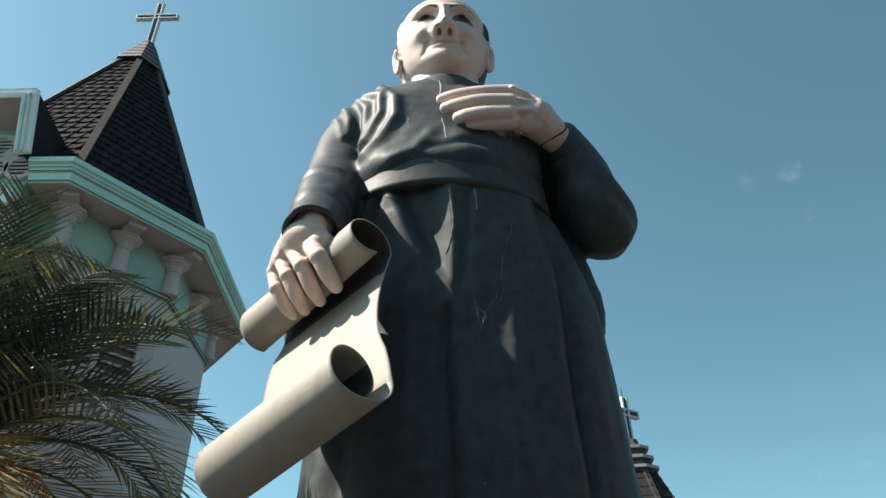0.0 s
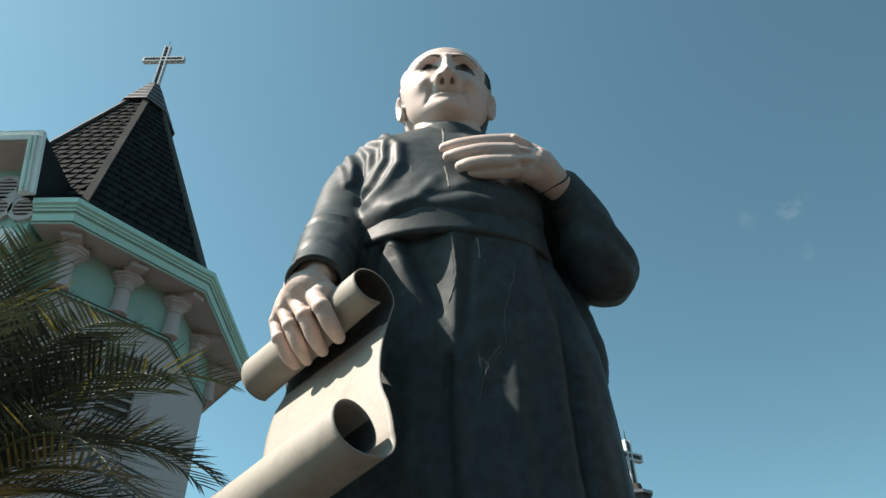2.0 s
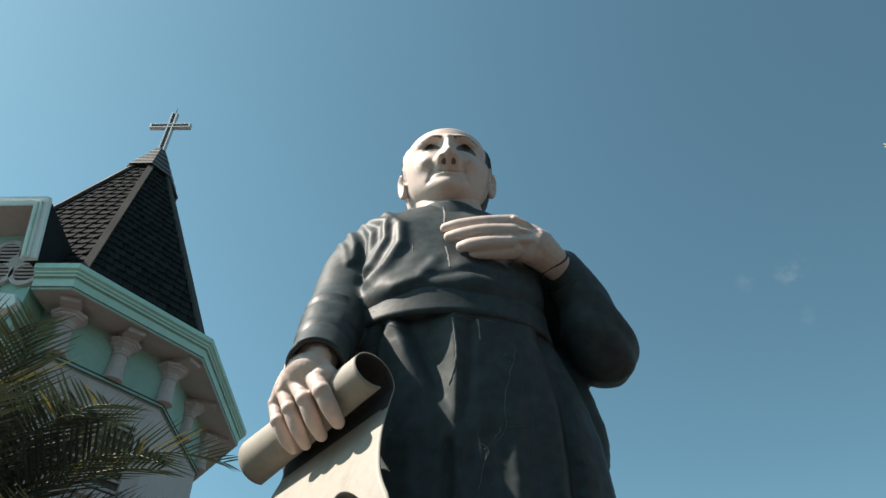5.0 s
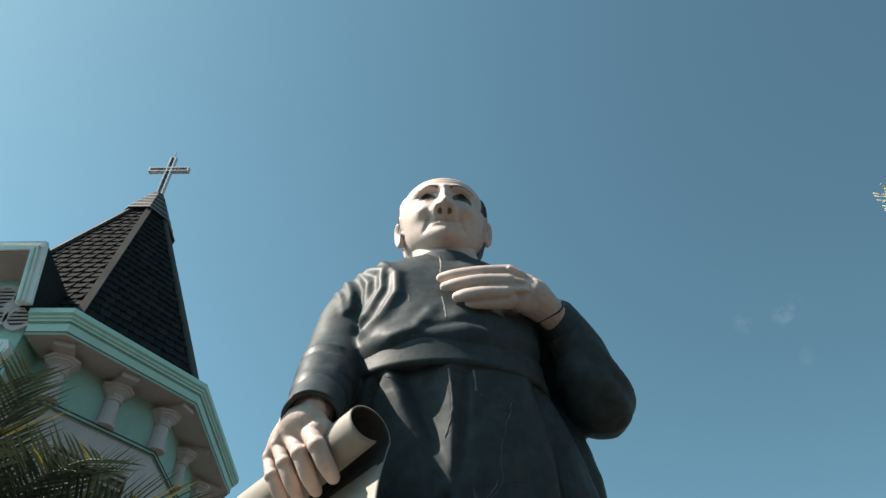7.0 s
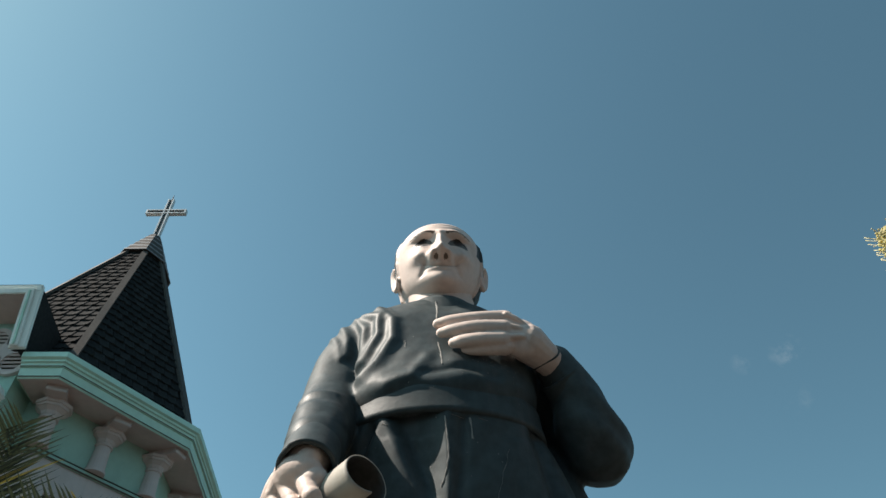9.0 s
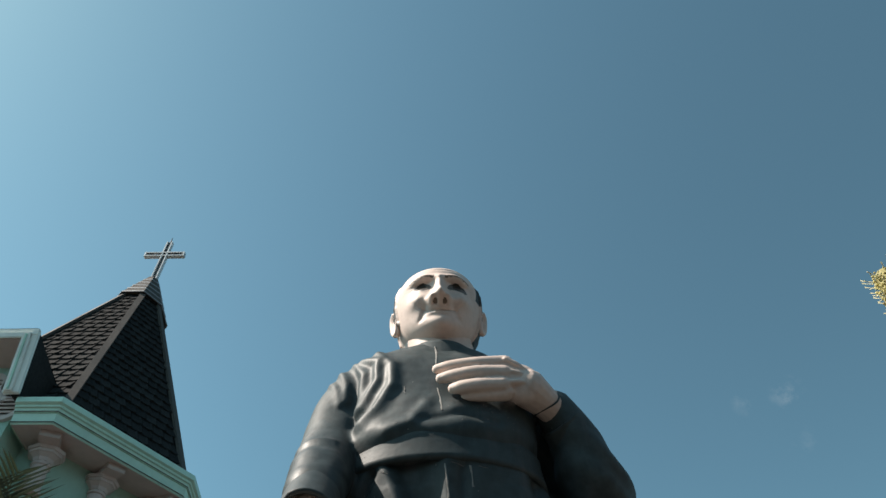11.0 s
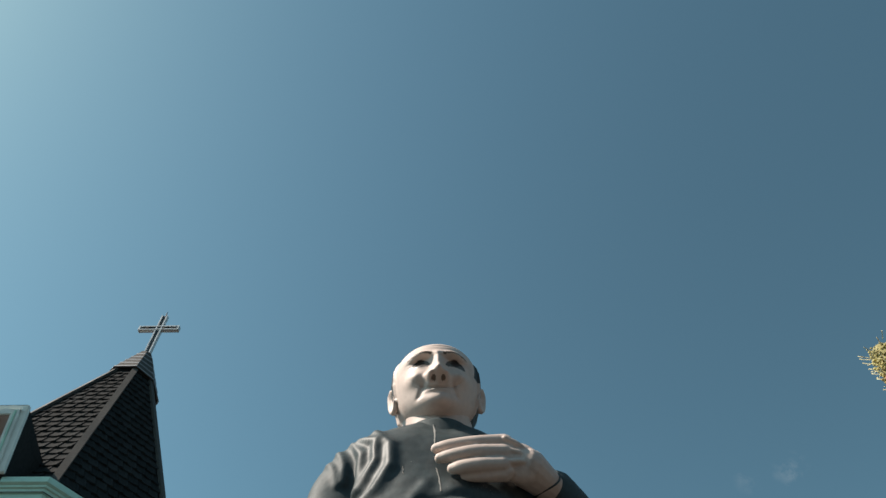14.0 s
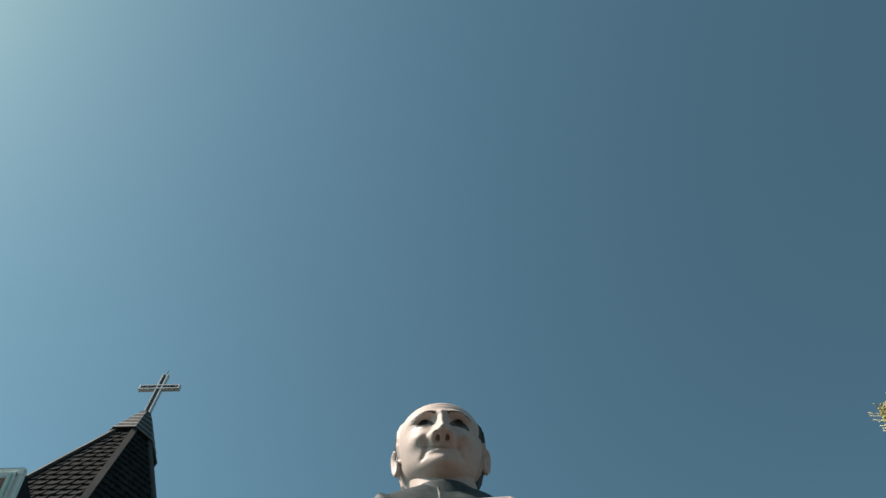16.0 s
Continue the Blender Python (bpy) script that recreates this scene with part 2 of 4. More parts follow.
def tube(bm, pts, sides=16, steps=24, round_ends=True, flat=1.0, mat=0, up=(0, 0, 1)):
    """A rounded limb along a smooth curve; each point is x, y, z, radius. flat squeezes it along up."""
    c = spline(pts, steps)
    rings = []
    last = len(c) - 1
    for k, q in enumerate(c):
        d = Vector(c[min(k + 1, last)][:3]) - Vector(c[max(k - 1, 0)][:3])
        d.normalize()
        s = d.cross(Vector(up))
        s = s.normalized() if s.length > 1e-3 else Vector((1, 0, 0))
        u = s.cross(d)
        rings.append((Vector(q[:3]), s, u, max(q[3], 0.002), d))
    if round_ends:
        def dome(r, sign):
            p, s, u, rad, d = r
            return [(p + d * sign * rad * math.sin(a), s, u, rad * math.cos(a), d) for a in (0.5, 0.95, 1.3, 1.5)]
        rings = list(reversed(dome(rings[0], -1))) + rings + dome(rings[-1], 1)
    loft(bm, [[p + s * rad * math.cos(2 * math.pi * i / sides) + u * rad * flat * math.sin(2 * math.pi * i / sides) for i in range(sides)]
              for p, s, u, rad, d in rings], mat=mat)


def blob(bm, centre, radii, turn=(0, 0, 0), seg=24):
    m = pose(*centre, *turn) @ Matrix.Diagonal((*radii, 1))
    bmesh.ops.create_uvsphere(bm, u_segments=seg, v_segments=seg // 2, radius=1.0, matrix=m)


def fused(bm, voxel, smooth=6):
    """The shells of bm melted into one closed skin."""
    me = bpy.data.meshes.new("clay")
    bm.to_mesh(me)
    bm.free()
    ob = new("clay", me)
    r = ob.modifiers.new("remesh", "REMESH")
    r.mode, r.voxel_size, r.use_smooth_shade = "VOXEL", voxel, True
    s = ob.modifiers.new("smooth", "SMOOTH")
    s.factor, s.iterations = 0.5, smooth
    dg = bpy.context.evaluated_depsgraph_get()
    out = bpy.data.meshes.new_from_object(ob.evaluated_get(dg))
    bpy.data.objects.remove(ob)
    bpy.data.meshes.remove(me)
    res = bmesh.new()
    res.from_mesh(out)
    bpy.data.meshes.remove(out)
    return res


def bump1(x, c, w):
    return math.exp(-((x - c) / w) ** 2)


def stepped(x, a, b):
    u = min(max((x - a) / (b - a), 0), 1)
    return u * u * (3 - 2 * u)


# ---- statue ----
FOLDS = (   # x, z of each raised fold seen from the front, height, width
    ([(-0.39, 5.01), (-0.29, 4.84), (-0.28, 4.64), (-0.37, 4.45), (-0.47, 4.35)], 0.038, 0.044),
    ([(-0.50, 4.99), (-0.39, 4.90), (-0.38, 4.72), (-0.47, 4.52)], 0.033, 0.034),
    ([(-0.56, 4.99), (-0.48, 4.82), (-0.49, 4.60), (-0.51, 4.50)], 0.030, 0.032),
    ([(-0.67, 4.98), (-0.61, 4.79), (-0.60, 4.63)], 0.022, 0.029),
    ([(-0.74, 4.88), (-0.67, 4.73), (-0.64, 4.60)], 0.014, 0.027),
    ([(-0.87, 4.05), (-0.82, 4.16), (-0.75, 4.19), (-0.61, 4.18)], 0.009, 0.027),
    ([(-0.84, 4.10), (-0.74, 4.12), (-0.62, 4.10)], -0.007, 0.027),
    ([(0.05, 4.02), (0.06, 3.75), (0.05, 3.57), (0.05, 3.26)], 0.020, 0.045),
    ([(0.15, 3.98), (0.14, 3.75), (0.09, 3.43), (0.06, 3.27)], -0.019, 0.027),
    ([(-0.25, 4.00), (-0.22, 3.70), (-0.25, 3.30), (-0.27, 2.6)], 0.025, 0.095),
    ([(-0.39, 3.99), (-0.43, 3.90), (-0.45, 3.83), (-0.50, 3.5)], -0.038, 0.027),
    ([(0.01, 3.24), (-0.01, 2.95), (0.0, 2.60), (0.01, 2.29), (0.02, 1.0)], -0.038, 0.030),
    ([(0.06, 3.30), (0.07, 2.95), (0.09, 2.30), (0.1, 1.0)], 0.019, 0.047),
    ([(0.39, 3.95), (0.33, 3.50), (0.38, 2.90), (0.42, 1.0)], 0.006, 0.108),
    ([(0.60, 3.98), (0.68, 3.52), (0.69, 2.79), (0.70, 2.30), (0.74, 1.0)], -0.043, 0.047),
    ([(0.50, 4.00), (0.56, 3.50), (0.55, 2.70), (0.56, 1.0)], 0.011, 0.081),
    ([(-0.50, 3.40), (-0.52, 2.70), (-0.56, 1.0)], -0.038, 0.061),
    ([(-0.31, 4.24), (-0.15, 4.29), (-0.11, 4.36), (-0.06, 4.44)], 0.016, 0.045),
    ([(-0.08, 4.30), (0.03, 4.31), (0.17, 4.33), (0.38, 4.29)], -0.020, 0.032),
    ([(0.20, 4.98), (0.26, 4.75), (0.22, 4.50), (0.12, 4.40)], 0.015, 0.068),
)


def fold_height(x, z, lines):
    d = 0.0
    for pts, h, w in lines:
        best = 9.0
        for (ax, az), (bx, bz) in zip(pts, pts[1:]):
            dx, dz = bx - ax, bz - az
            u = min(max(((x - ax) * dx + (z - az) * dz) / (dx * dx + dz * dz), 0), 1)
            best = min(best, math.hypot(x - ax - u * dx, z - az - u * dz))
        if best < 3 * w:
            d += h * math.exp(-(best / w) ** 2)
    return d


def pleat(x, z):
    """The deep pleat that runs slantwise from the sash to the front seam."""
    if not 3.38 < z < 4.06:
        return 0.0
    u = -0.215 + 0.245 * (4.0 - z) / 0.56
    end = 0.055
    deep = min(0.075, 0.48 * max(end - u, 0.0))
    if u <= x < end:
        return -deep * (1 - (x - u) / (end - u))
    if u - 0.10 < x < u:
        return -deep * (1 - stepped(u - x, 0, 0.10))
    return 0.0


def robe():
    bm = bmesh.new()
    n = 72
    # skirt, waist to hem: z, centre x, centre y, half width, half depth
    sk = spline([(0.98, 0.10, 3.66, 0.98, 0.60), (1.7, 0.10, 3.66, 0.93, 0.55), (2.45, 0.10, 3.65, 0.88, 0.47), (3.0, 0.10, 3.64, 0.85, 0.42), (3.4, 0.10, 3.62, 0.80, 0.42),
                 (3.8, 0.060, 3.60, 0.725, 0.44), (4.05, 0.025, 3.57, 0.645, 0.445), (4.25, 0.02, 3.56, 0.61, 0.42)], 60)
    loft(bm, [[(cx + rx * math.cos(2 * math.pi * i / n), cy + ry * math.sin(2 * math.pi * i / n), z) for i in range(n)] for z, cx, cy, rx, ry in sk])
    # blouse, waist to shoulders, turned a little
    to = spline([(4.12, 0.015, 3.56, 0.575, 0.42), (4.27, 0.02, 3.55, 0.63, 0.46), (4.45, 0.05, 3.56, 0.615, 0.42), (4.7, 0.06, 3.61, 0.64, 0.40), (4.9, 0.06, 3.64, 0.66, 0.37),
                 (5.05, 0.05, 3.66, 0.61, 0.31), (5.15, 0.045, 3.66, 0.46, 0.26), (5.22, 0.04, 3.65, 0.26, 0.23)], 40)
    rings = []
    for z, cx, cy, rx, ry in to:
        w = radians(10) * stepped(z, 4.3, 5.0)
        ring = []
        for i in range(n):
            a = 2 * math.pi * i / n
            x, y = rx * math.copysign(abs(math.cos(a)) ** 0.85, math.cos(a)), ry * math.copysign(abs(math.sin(a)) ** 0.85, math.sin(a))
            ring.append((cx + x * math.cos(w) - y * math.sin(w), cy + x * math.sin(w) + y * math.cos(w), z))
        rings.append(ring)
    loft(bm, rings)
    # arm that holds the scroll
    tube(bm, [(-0.44, 3.62, 4.93, 0.22), (-0.61, 3.58, 4.70, 0.22), (-0.67, 3.50, 4.40, 0.20), (-0.685, 3.34, 4.14, 0.19), (-0.68, 3.10, 3.80, 0.170), (-0.677, 3.04, 3.72, 0.150)], sides=28, steps=30)
    # arm laid to the chest
    tube(bm, [(0.52, 3.78, 4.86, 0.25), (0.80, 3.80, 4.60, 0.24), (0.97, 3.76, 4.28, 0.245), (1.03, 3.67, 4.07, 0.235), (0.98, 3.56, 4.16, 0.21), (0.91, 3.48, 4.38, 0.175), (0.81, 3.41, 4.56, 0.140)], sides=28, steps=36)
    # cloak fold that hangs behind
    tube(bm, [(0.62, 3.85, 4.2, 0.12), (0.78, 3.80, 3.8, 0.16), (0.84, 3.75, 3.42, 0.14), (0.80, 3.75, 3.2, 0.07)], sides=20, steps=20)
    bm = fused(bm, 0.0165, 6)
    bm.normal_update()
    moves = []
    for v in bm.verts:
        x, y, z = v.co
        front = stepped(-v.normal.y, -0.15, 0.45)
        d = 0.0
        if front > 0.01 and x < 0.72:
            d += front * (fold_height(x, z, FOLDS) + pleat(x, z))
        if z < 3.9:                                      # pleats at the sides and back
            k = math.atan2(y - 3.65, x - 0.1)
            d += (1 - 0.75 * front) * stepped(3.9 - z, 0, 0.8) * (0.020 * math.sin(k * 17) + 0.012 * math.sin(k * 31 + 1))
        if x > 0.72 and z > 3.75:                        # creases of the bent sleeve
            d += 0.010 * math.sin((x * 0.7 + z) * 26 + 3 * y) * bump1(z, 4.12, 0.25) + 0.012 * math.sin((x + z * 0.5) * 15) * bump1(z, 4.5, 0.3)
        d += (0.014 if z > 3.9 else 0.005) * noise.noise(v.co * 2.6) + 0.007 * noise.noise(v.co * 7.0) + 0.0014 * noise.noise(v.co * 19)
        moves.append(v.normal * d)
    for v, m in zip(bm.verts, moves):
        v.co += m
    return bm


def sash(bm):
    """The broad sash and its lower edge."""
    n = 96
    prof = [(4.02, -0.012), (4.026, 0.010), (4.06, 0.012), (4.12, 0.012), (4.18, 0.016), (4.215, 0.022), (4.235, 0.005)]
    rings = []
    for z, o in prof:
        u = (z - 4.02) / 0.22
        cx, cy, rx, ry = 0.025 - 0.005 * u, 3.57 - 0.01 * u, 0.660 - 0.04 * u + o, 0.455 - 0.02 * u + o
        rings.append([(cx + rx * math.cos(2 * math.pi * i / n), cy + ry * math.sin(2 * math.pi * i / n),
                       z + 0.012 * math.sin(4 * math.pi * i / n)) for i in range(n)])
    loft(bm, rings, cap=False)


MARKS = (   # x, z of pale worn lines and cracks on the front, half width
    ([(0.005, 5.13), (0.012, 4.98), (0.005, 4.80)], 0.010), ([(0.012, 4.58), (0.03, 4.46), (0.035, 4.36)], 0.008), ([(0.045, 3.99), (0.06, 3.80), (0.055, 3.70), (0.02, 3.58)], 0.007),
    ([(0.19, 3.99), (0.20, 3.90), (0.20, 3.86)], 0.006), ([(0.41, 3.82), (0.35, 3.63), (0.32, 3.49), (0.31, 3.32), (0.21, 3.21), (0.16, 3.01)], 0.0013),
    ([(0.32, 3.34), (0.38, 3.345), (0.44, 3.36)], 0.004), ([(0.18, 3.25), (0.215, 3.22), (0.20, 3.17)], 0.006), ([(0.30, 3.35), (0.25, 3.28), (0.20, 3.22)], 0.002),
    ([(-0.33, 3.99), (-0.29, 3.97)], 0.006), ([(0.08, 4.0), (0.16, 3.99)], 0.004), ([(0.24, 3.99), (0.29, 3.98)], 0.004), ([(-0.20, 4.62), (-0.19, 4.55)], 0.004),
)


def seams(bm, tree):
    """Worn pale edges and cracks, laid on the cloth."""
    rnd = random.Random(11)
    for pts, r in MARKS:
        n = 26
        last = None
        for k, (x, z) in enumerate(spline(pts, n)):
            x += 0.012 * noise.noise((z * 30, x * 22, r * 900)) * (r < 0.0045) + 0.004 * noise.noise((z * 40, 1, r * 900))
            hit = tree.ray_cast(Vector((x, 2.0, z)), Vector((0, 1, 0)))
            if hit[0] is None:
                last = None
                continue
            p, nr = hit[0], hit[1]
            w = r * (0.45 + 1.1 * abs(noise.noise((z * 17, x * 17, 4 + r * 100))))
            row = [bm.verts.new(p + nr * 0.0015 - Vector((w, 0, 0))), bm.verts.new(p + nr * (0.002 + w * 0.5)), bm.verts.new(p + nr * 0.0015 + Vector((w, 0, 0)))]
            if last:
                bm.faces.new((last[0], last[1], row[1], row[0]))
                bm.faces.new((last[1], last[2], row[2], row[1]))
            last = row
    for k in range(90):                                   # chips and lime spots
        x, z = (rnd.gauss(0.42, 0.10), rnd.gauss(4.40, 0.06)) if k < 45 else (rnd.uniform(-0.45, 0.75), rnd.uniform(2.3, 4.9))
        hit = tree.ray_cast(Vector((x, 2.0, z)), Vector((0, 1, 0)))
        if hit[0] is None:
            continue
        p, nr = hit[0], hit[1]
        s = nr.orthogonal().normalized()
        u = nr.cross(s)
        r = rnd.uniform(0.0015, 0.0036)
        vs = [bm.verts.new(p + nr * 0.002 + (s * math.cos(a) + u * math.sin(a)) * r * rnd.uniform(0.6, 1.3)) for a in (0, 1.05, 2.1, 3.14, 4.2, 5.25)]
        bm.faces.new(vs)


def head():
    """Skull, features, ears and neck as one skin."""
    c = Vector((0.036, 3.63, 5.715))
    bm = bmesh.new()
    bmesh.ops.create_uvsphere(bm, u_segments=300, v_segments=220, radius=1.0)
    for v in bm.verts:
        x, y, z = v.co
        jaw = stepped(-z, 0.0, 1.0)
        rx = 0.342 - 0.022 * jaw
        ry = 0.43 - 0.05 * jaw
        rz = 0.305 if z > 0 else 0.462
        full = (1 - min(abs(z), 0.9999) ** 2.7) ** (1 / 2.7) / math.sqrt(1 - min(abs(z), 0.9999) ** 2) if z > 0 else 1.0 + 0.09 * bump1(z, -0.62, 0.25)
        X, Y, Z = x * rx * min(full, 1.25), y * ry * min(full, 1.2), z * rz
        if y < 0:
            Y -= 0.035 * jaw * (1 - abs(x))
            f = stepped(-y, 0.12, 0.7)
            Y += 0.03 * f * bump1(Z, -0.05, 0.22)            # the front is flatter than a ball
            g = lambda px, pz, wx, wz: bump1(X, px, wx) * bump1(Z, pz, wz)
            two = lambda px, pz, wx, wz: g(-px, pz, wx, wz) + g(px, pz, wx, wz)
            d = 0.118 * g(0, -0.112, 0.066, 0.050) + 0.072 * g(0, -0.045, 0.042, 0.075) + 0.040 * g(0, 0.03, 0.036, 0.06)
            d += 0.070 * two(0.072, -0.126, 0.030, 0.034)                     # wings of the nose
            d += 0.040 * two(0.13, 0.098, 0.085, 0.028) + 0.018 * g(0, 0.085, 0.05, 0.03)
            d -= 0.048 * two(0.138, 0.024, 0.072, 0.040)                      # sockets
            d += 0.036 * two(0.138, 0.010, 0.060, 0.030)                      # eyeballs
            d -= 0.020 * two(0.135, 0.056, 0.070, 0.010)                      # upper lid crease
            d += 0.050 * two(0.180, -0.095, 0.070, 0.055)                     # cheeks
            line = 0.085 + 0.42 * max(-0.11 - Z, 0)                           # folds from nose to mouth
            d -= 0.017 * bump1(abs(X), line, 0.024) * stepped(-Z, 0.10, 0.15) * (1 - stepped(-Z, 0.24, 0.29))
            d += 0.014 * g(0, -0.205, 0.130, 0.060)                           # mouth
            d += 0.009 * g(0, -0.186, 0.085, 0.012) + 0.008 * g(0, -0.222, 0.085, 0.013)
            d -= 0.022 * bump1(X, 0, 0.140) * bump1(Z - 2.2 * X * X, -0.205, 0.007)
            d -= 0.005 * g(0, -0.250, 0.085, 0.018)
            d += 0.082 * g(0, -0.325, 0.170, 0.075)                           # chin
            d -= 0.005 * (bump1(Z, 0.185 + 0.3 * X * X, 0.008) + bump1(Z, 0.235 + 0.3 * X * X, 0.008)) * bump1(X, 0.03, 0.16)
            Y -= d * f
        v.co = (X, Y, Z)
    # nostrils
    for v in bm.verts:
        if v.co.y < -0.42:
            for s in (-1, 1):
                v.co.z += 0.010 * math.exp(-((v.co.x - 0.034 * s) / 0.018) ** 2 - ((v.co.z + 0.155) / 0.020) ** 2)
    bm.normal_update()
    tilt = Matrix.Rotation(radians(14), 4, "X") @ Matrix.Rotation(radians(1.5), 4, "Z")
    bmesh.ops.transform(bm, matrix=Matrix.Translation(c) @ tilt, verts=bm.verts)
    hair = set()
    for f in bm.faces:
        q = tilt.inverted() @ (f.calc_center_median() - c)
        f.material_index = 0
        low = q.x < 0 and q.z < -0.16                     # cropped short below the ear
        back = not low and q.y > -0.11 + 0.30 * max(q.z - 0.05, 0) + (0.5 if q.z < -0.33 else 0)
        if abs(q.x) > 0.2 and q.z < 0.24 and back and q.y > -0.13 or (q.y > 0.12 and -0.28 < q.z < 0.36):
            f.material_index = 1
            for v in f.verts:
                hair.add(v)
        if q.x > 0.20 and q.z > 0.0 and q.z < 0.25 and q.y > -0.20 + 0.25 * q.z:
            f.material_index = 1
        if q.y < -0.15:
            ax = abs(q.x)
            ex, ez = (ax - 0.138) / 0.078, (q.z - 0.027 + 0.05 * (ax - 0.138) ** 2 / 0.01) / 0.040
            if ex * ex + ez * ez < 1:
                iris = math.hypot(ax - 0.136, (q.z - 0.024) * 1.1) < 0.034
                f.material_index = 3 if iris or ez > 0.42 - 0.25 * ex or ex * ex + ez * ez > 0.86 else 6
            bz = q.z - 0.084 - 0.020 * math.sin(max(min((ax - 0.03) / 0.21, 1), 0) * math.pi) + 0.010 * noise.noise((q.x * 60, 0, 0))
            if 0.045 < ax < 0.235 and abs(bz) < 0.012 * (1 - (ax - 0.045) / 0.3):
                f.material_index = 2
            # the nostrils' shade is painted on as two brown spots
            if math.hypot(ax - 0.036, (q.z + 0.152) * 1.25) < 0.018 and q.y < -0.40:
                f.material_index = 2
    for v in hair:
        v.co += v.normal * (0.020 + 0.006 * noise.noise(v.co * 30))
    # ears
    for s in (-1, 1):
        e = bmesh.new()
        outer = [(0.02, 0.075), (0.055, 0.045), (0.06, -0.01), (0.05, -0.07), (0.02, -0.11), (-0.015, -0.10), (-0.03, -0.04), (-0.025, 0.04)]
        o = spline([(*p, 0) for p in outer + outer[:1]], 40)[:-1]
        rings = [[(s * off, p[0] * sc * 1.15, p[1] * sc * 1.15) for p in o] for sc, off in ((0.85, -0.03), (1.05, 0.0), (1.15, 0.02), (1.08, 0.04), (0.9, 0.042), (0.72, 0.022), (0.3, 0.016))]
        loft(e, rings)
        m = pose(0.045 + (0.318 if s > 0 else -0.330), 3.60, 5.60, 4, s * 6, s * 26 * -1)
        bmesh.ops.transform(e, matrix=m, verts=e.verts)
        join(bm, e)
    # neck
    nk = bmesh.new()
    rings = []
    for z, r, y in ((5.02, 0.25, 3.68), (5.2, 0.240, 3.69), (5.30, 0.250, 3.70), (5.42, 0.275, 3.70), (5.55, 0.28, 3.72)):
        rings.append([(0.04 + r * math.cos(2 * math.pi * i / 48), y + r * 1.05 * math.sin(2 * math.pi * i / 48), z) for i in range(48)])
    loft(nk, rings)
    join(bm, nk)
    return bm


def cuffs(bm):
    """The open sleeve end over the scroll, and the joint of the other wrist."""
    for a, b, r0, r1 in (((-0.682, 3.12, 3.83), (-0.672, 2.905, 3.545), 0.150, 0.152), ((0.93, 3.51, 4.36), (0.815, 3.405, 4.475), 0.150, 0.148)):
        a, b = Vector(a), Vector(b)
        d = (b - a).normalized()
        s = d.orthogonal().normalized()
        u = d.cross(s)
        rings = []
        for k, r in ((0.0, r0), (0.5, (r0 + r1) / 2 + 0.004), (0.93, r1), (1.0, r1 + 0.004), (1.0, r1 - 0.022), (0.7, r1 - 0.03), (0.3, r1 - 0.03)):
            rings.append([a.lerp(b, k) + (s * math.cos(2 * math.pi * i / 48) + u * math.sin(2 * math.pi * i / 48)) * (r + 0.008 * noise.noise((i * 0.2, k * 2, r * 9)))
                          for i in range(48)])
        loft(bm, rings, cap=False)
    # dark joint round the wrist of the raised arm
    a, b = Vector((0.80, 3.39, 4.51)), Vector((0.715, 3.305, 4.550))
    d = (b - a).normalized()
    s = d.orthogonal().normalized()
    u = d.cross(s)
    ring = []
    for i in range(40):
        t = 2 * math.pi * i / 40
        ring.append((*(b + (s * math.cos(t) + u * math.sin(t)) * 0.106 + d * 0.020 * math.sin(t * 2)), 0.0065))
    tube(bm, ring + ring[:1], sides=6, steps=60, round_ends=False)


def collar(bm):
    n = 64
    rings = []
    for z, r in ((5.02, 0.295), (5.10, 0.276), (5.205, 0.266), (5.232, 0.260), (5.232, 0.246), (5.10, 0.240)):
        rings.append([(0.04 + r * math.cos(2 * math.pi * i / n), 3.655 + r * 1.03 * math.sin(2 * math.pi * i / n), z + 0.024 * math.sin(2 * math.pi * i / n)) for i in range(n)])
    loft(bm, rings, cap=False)


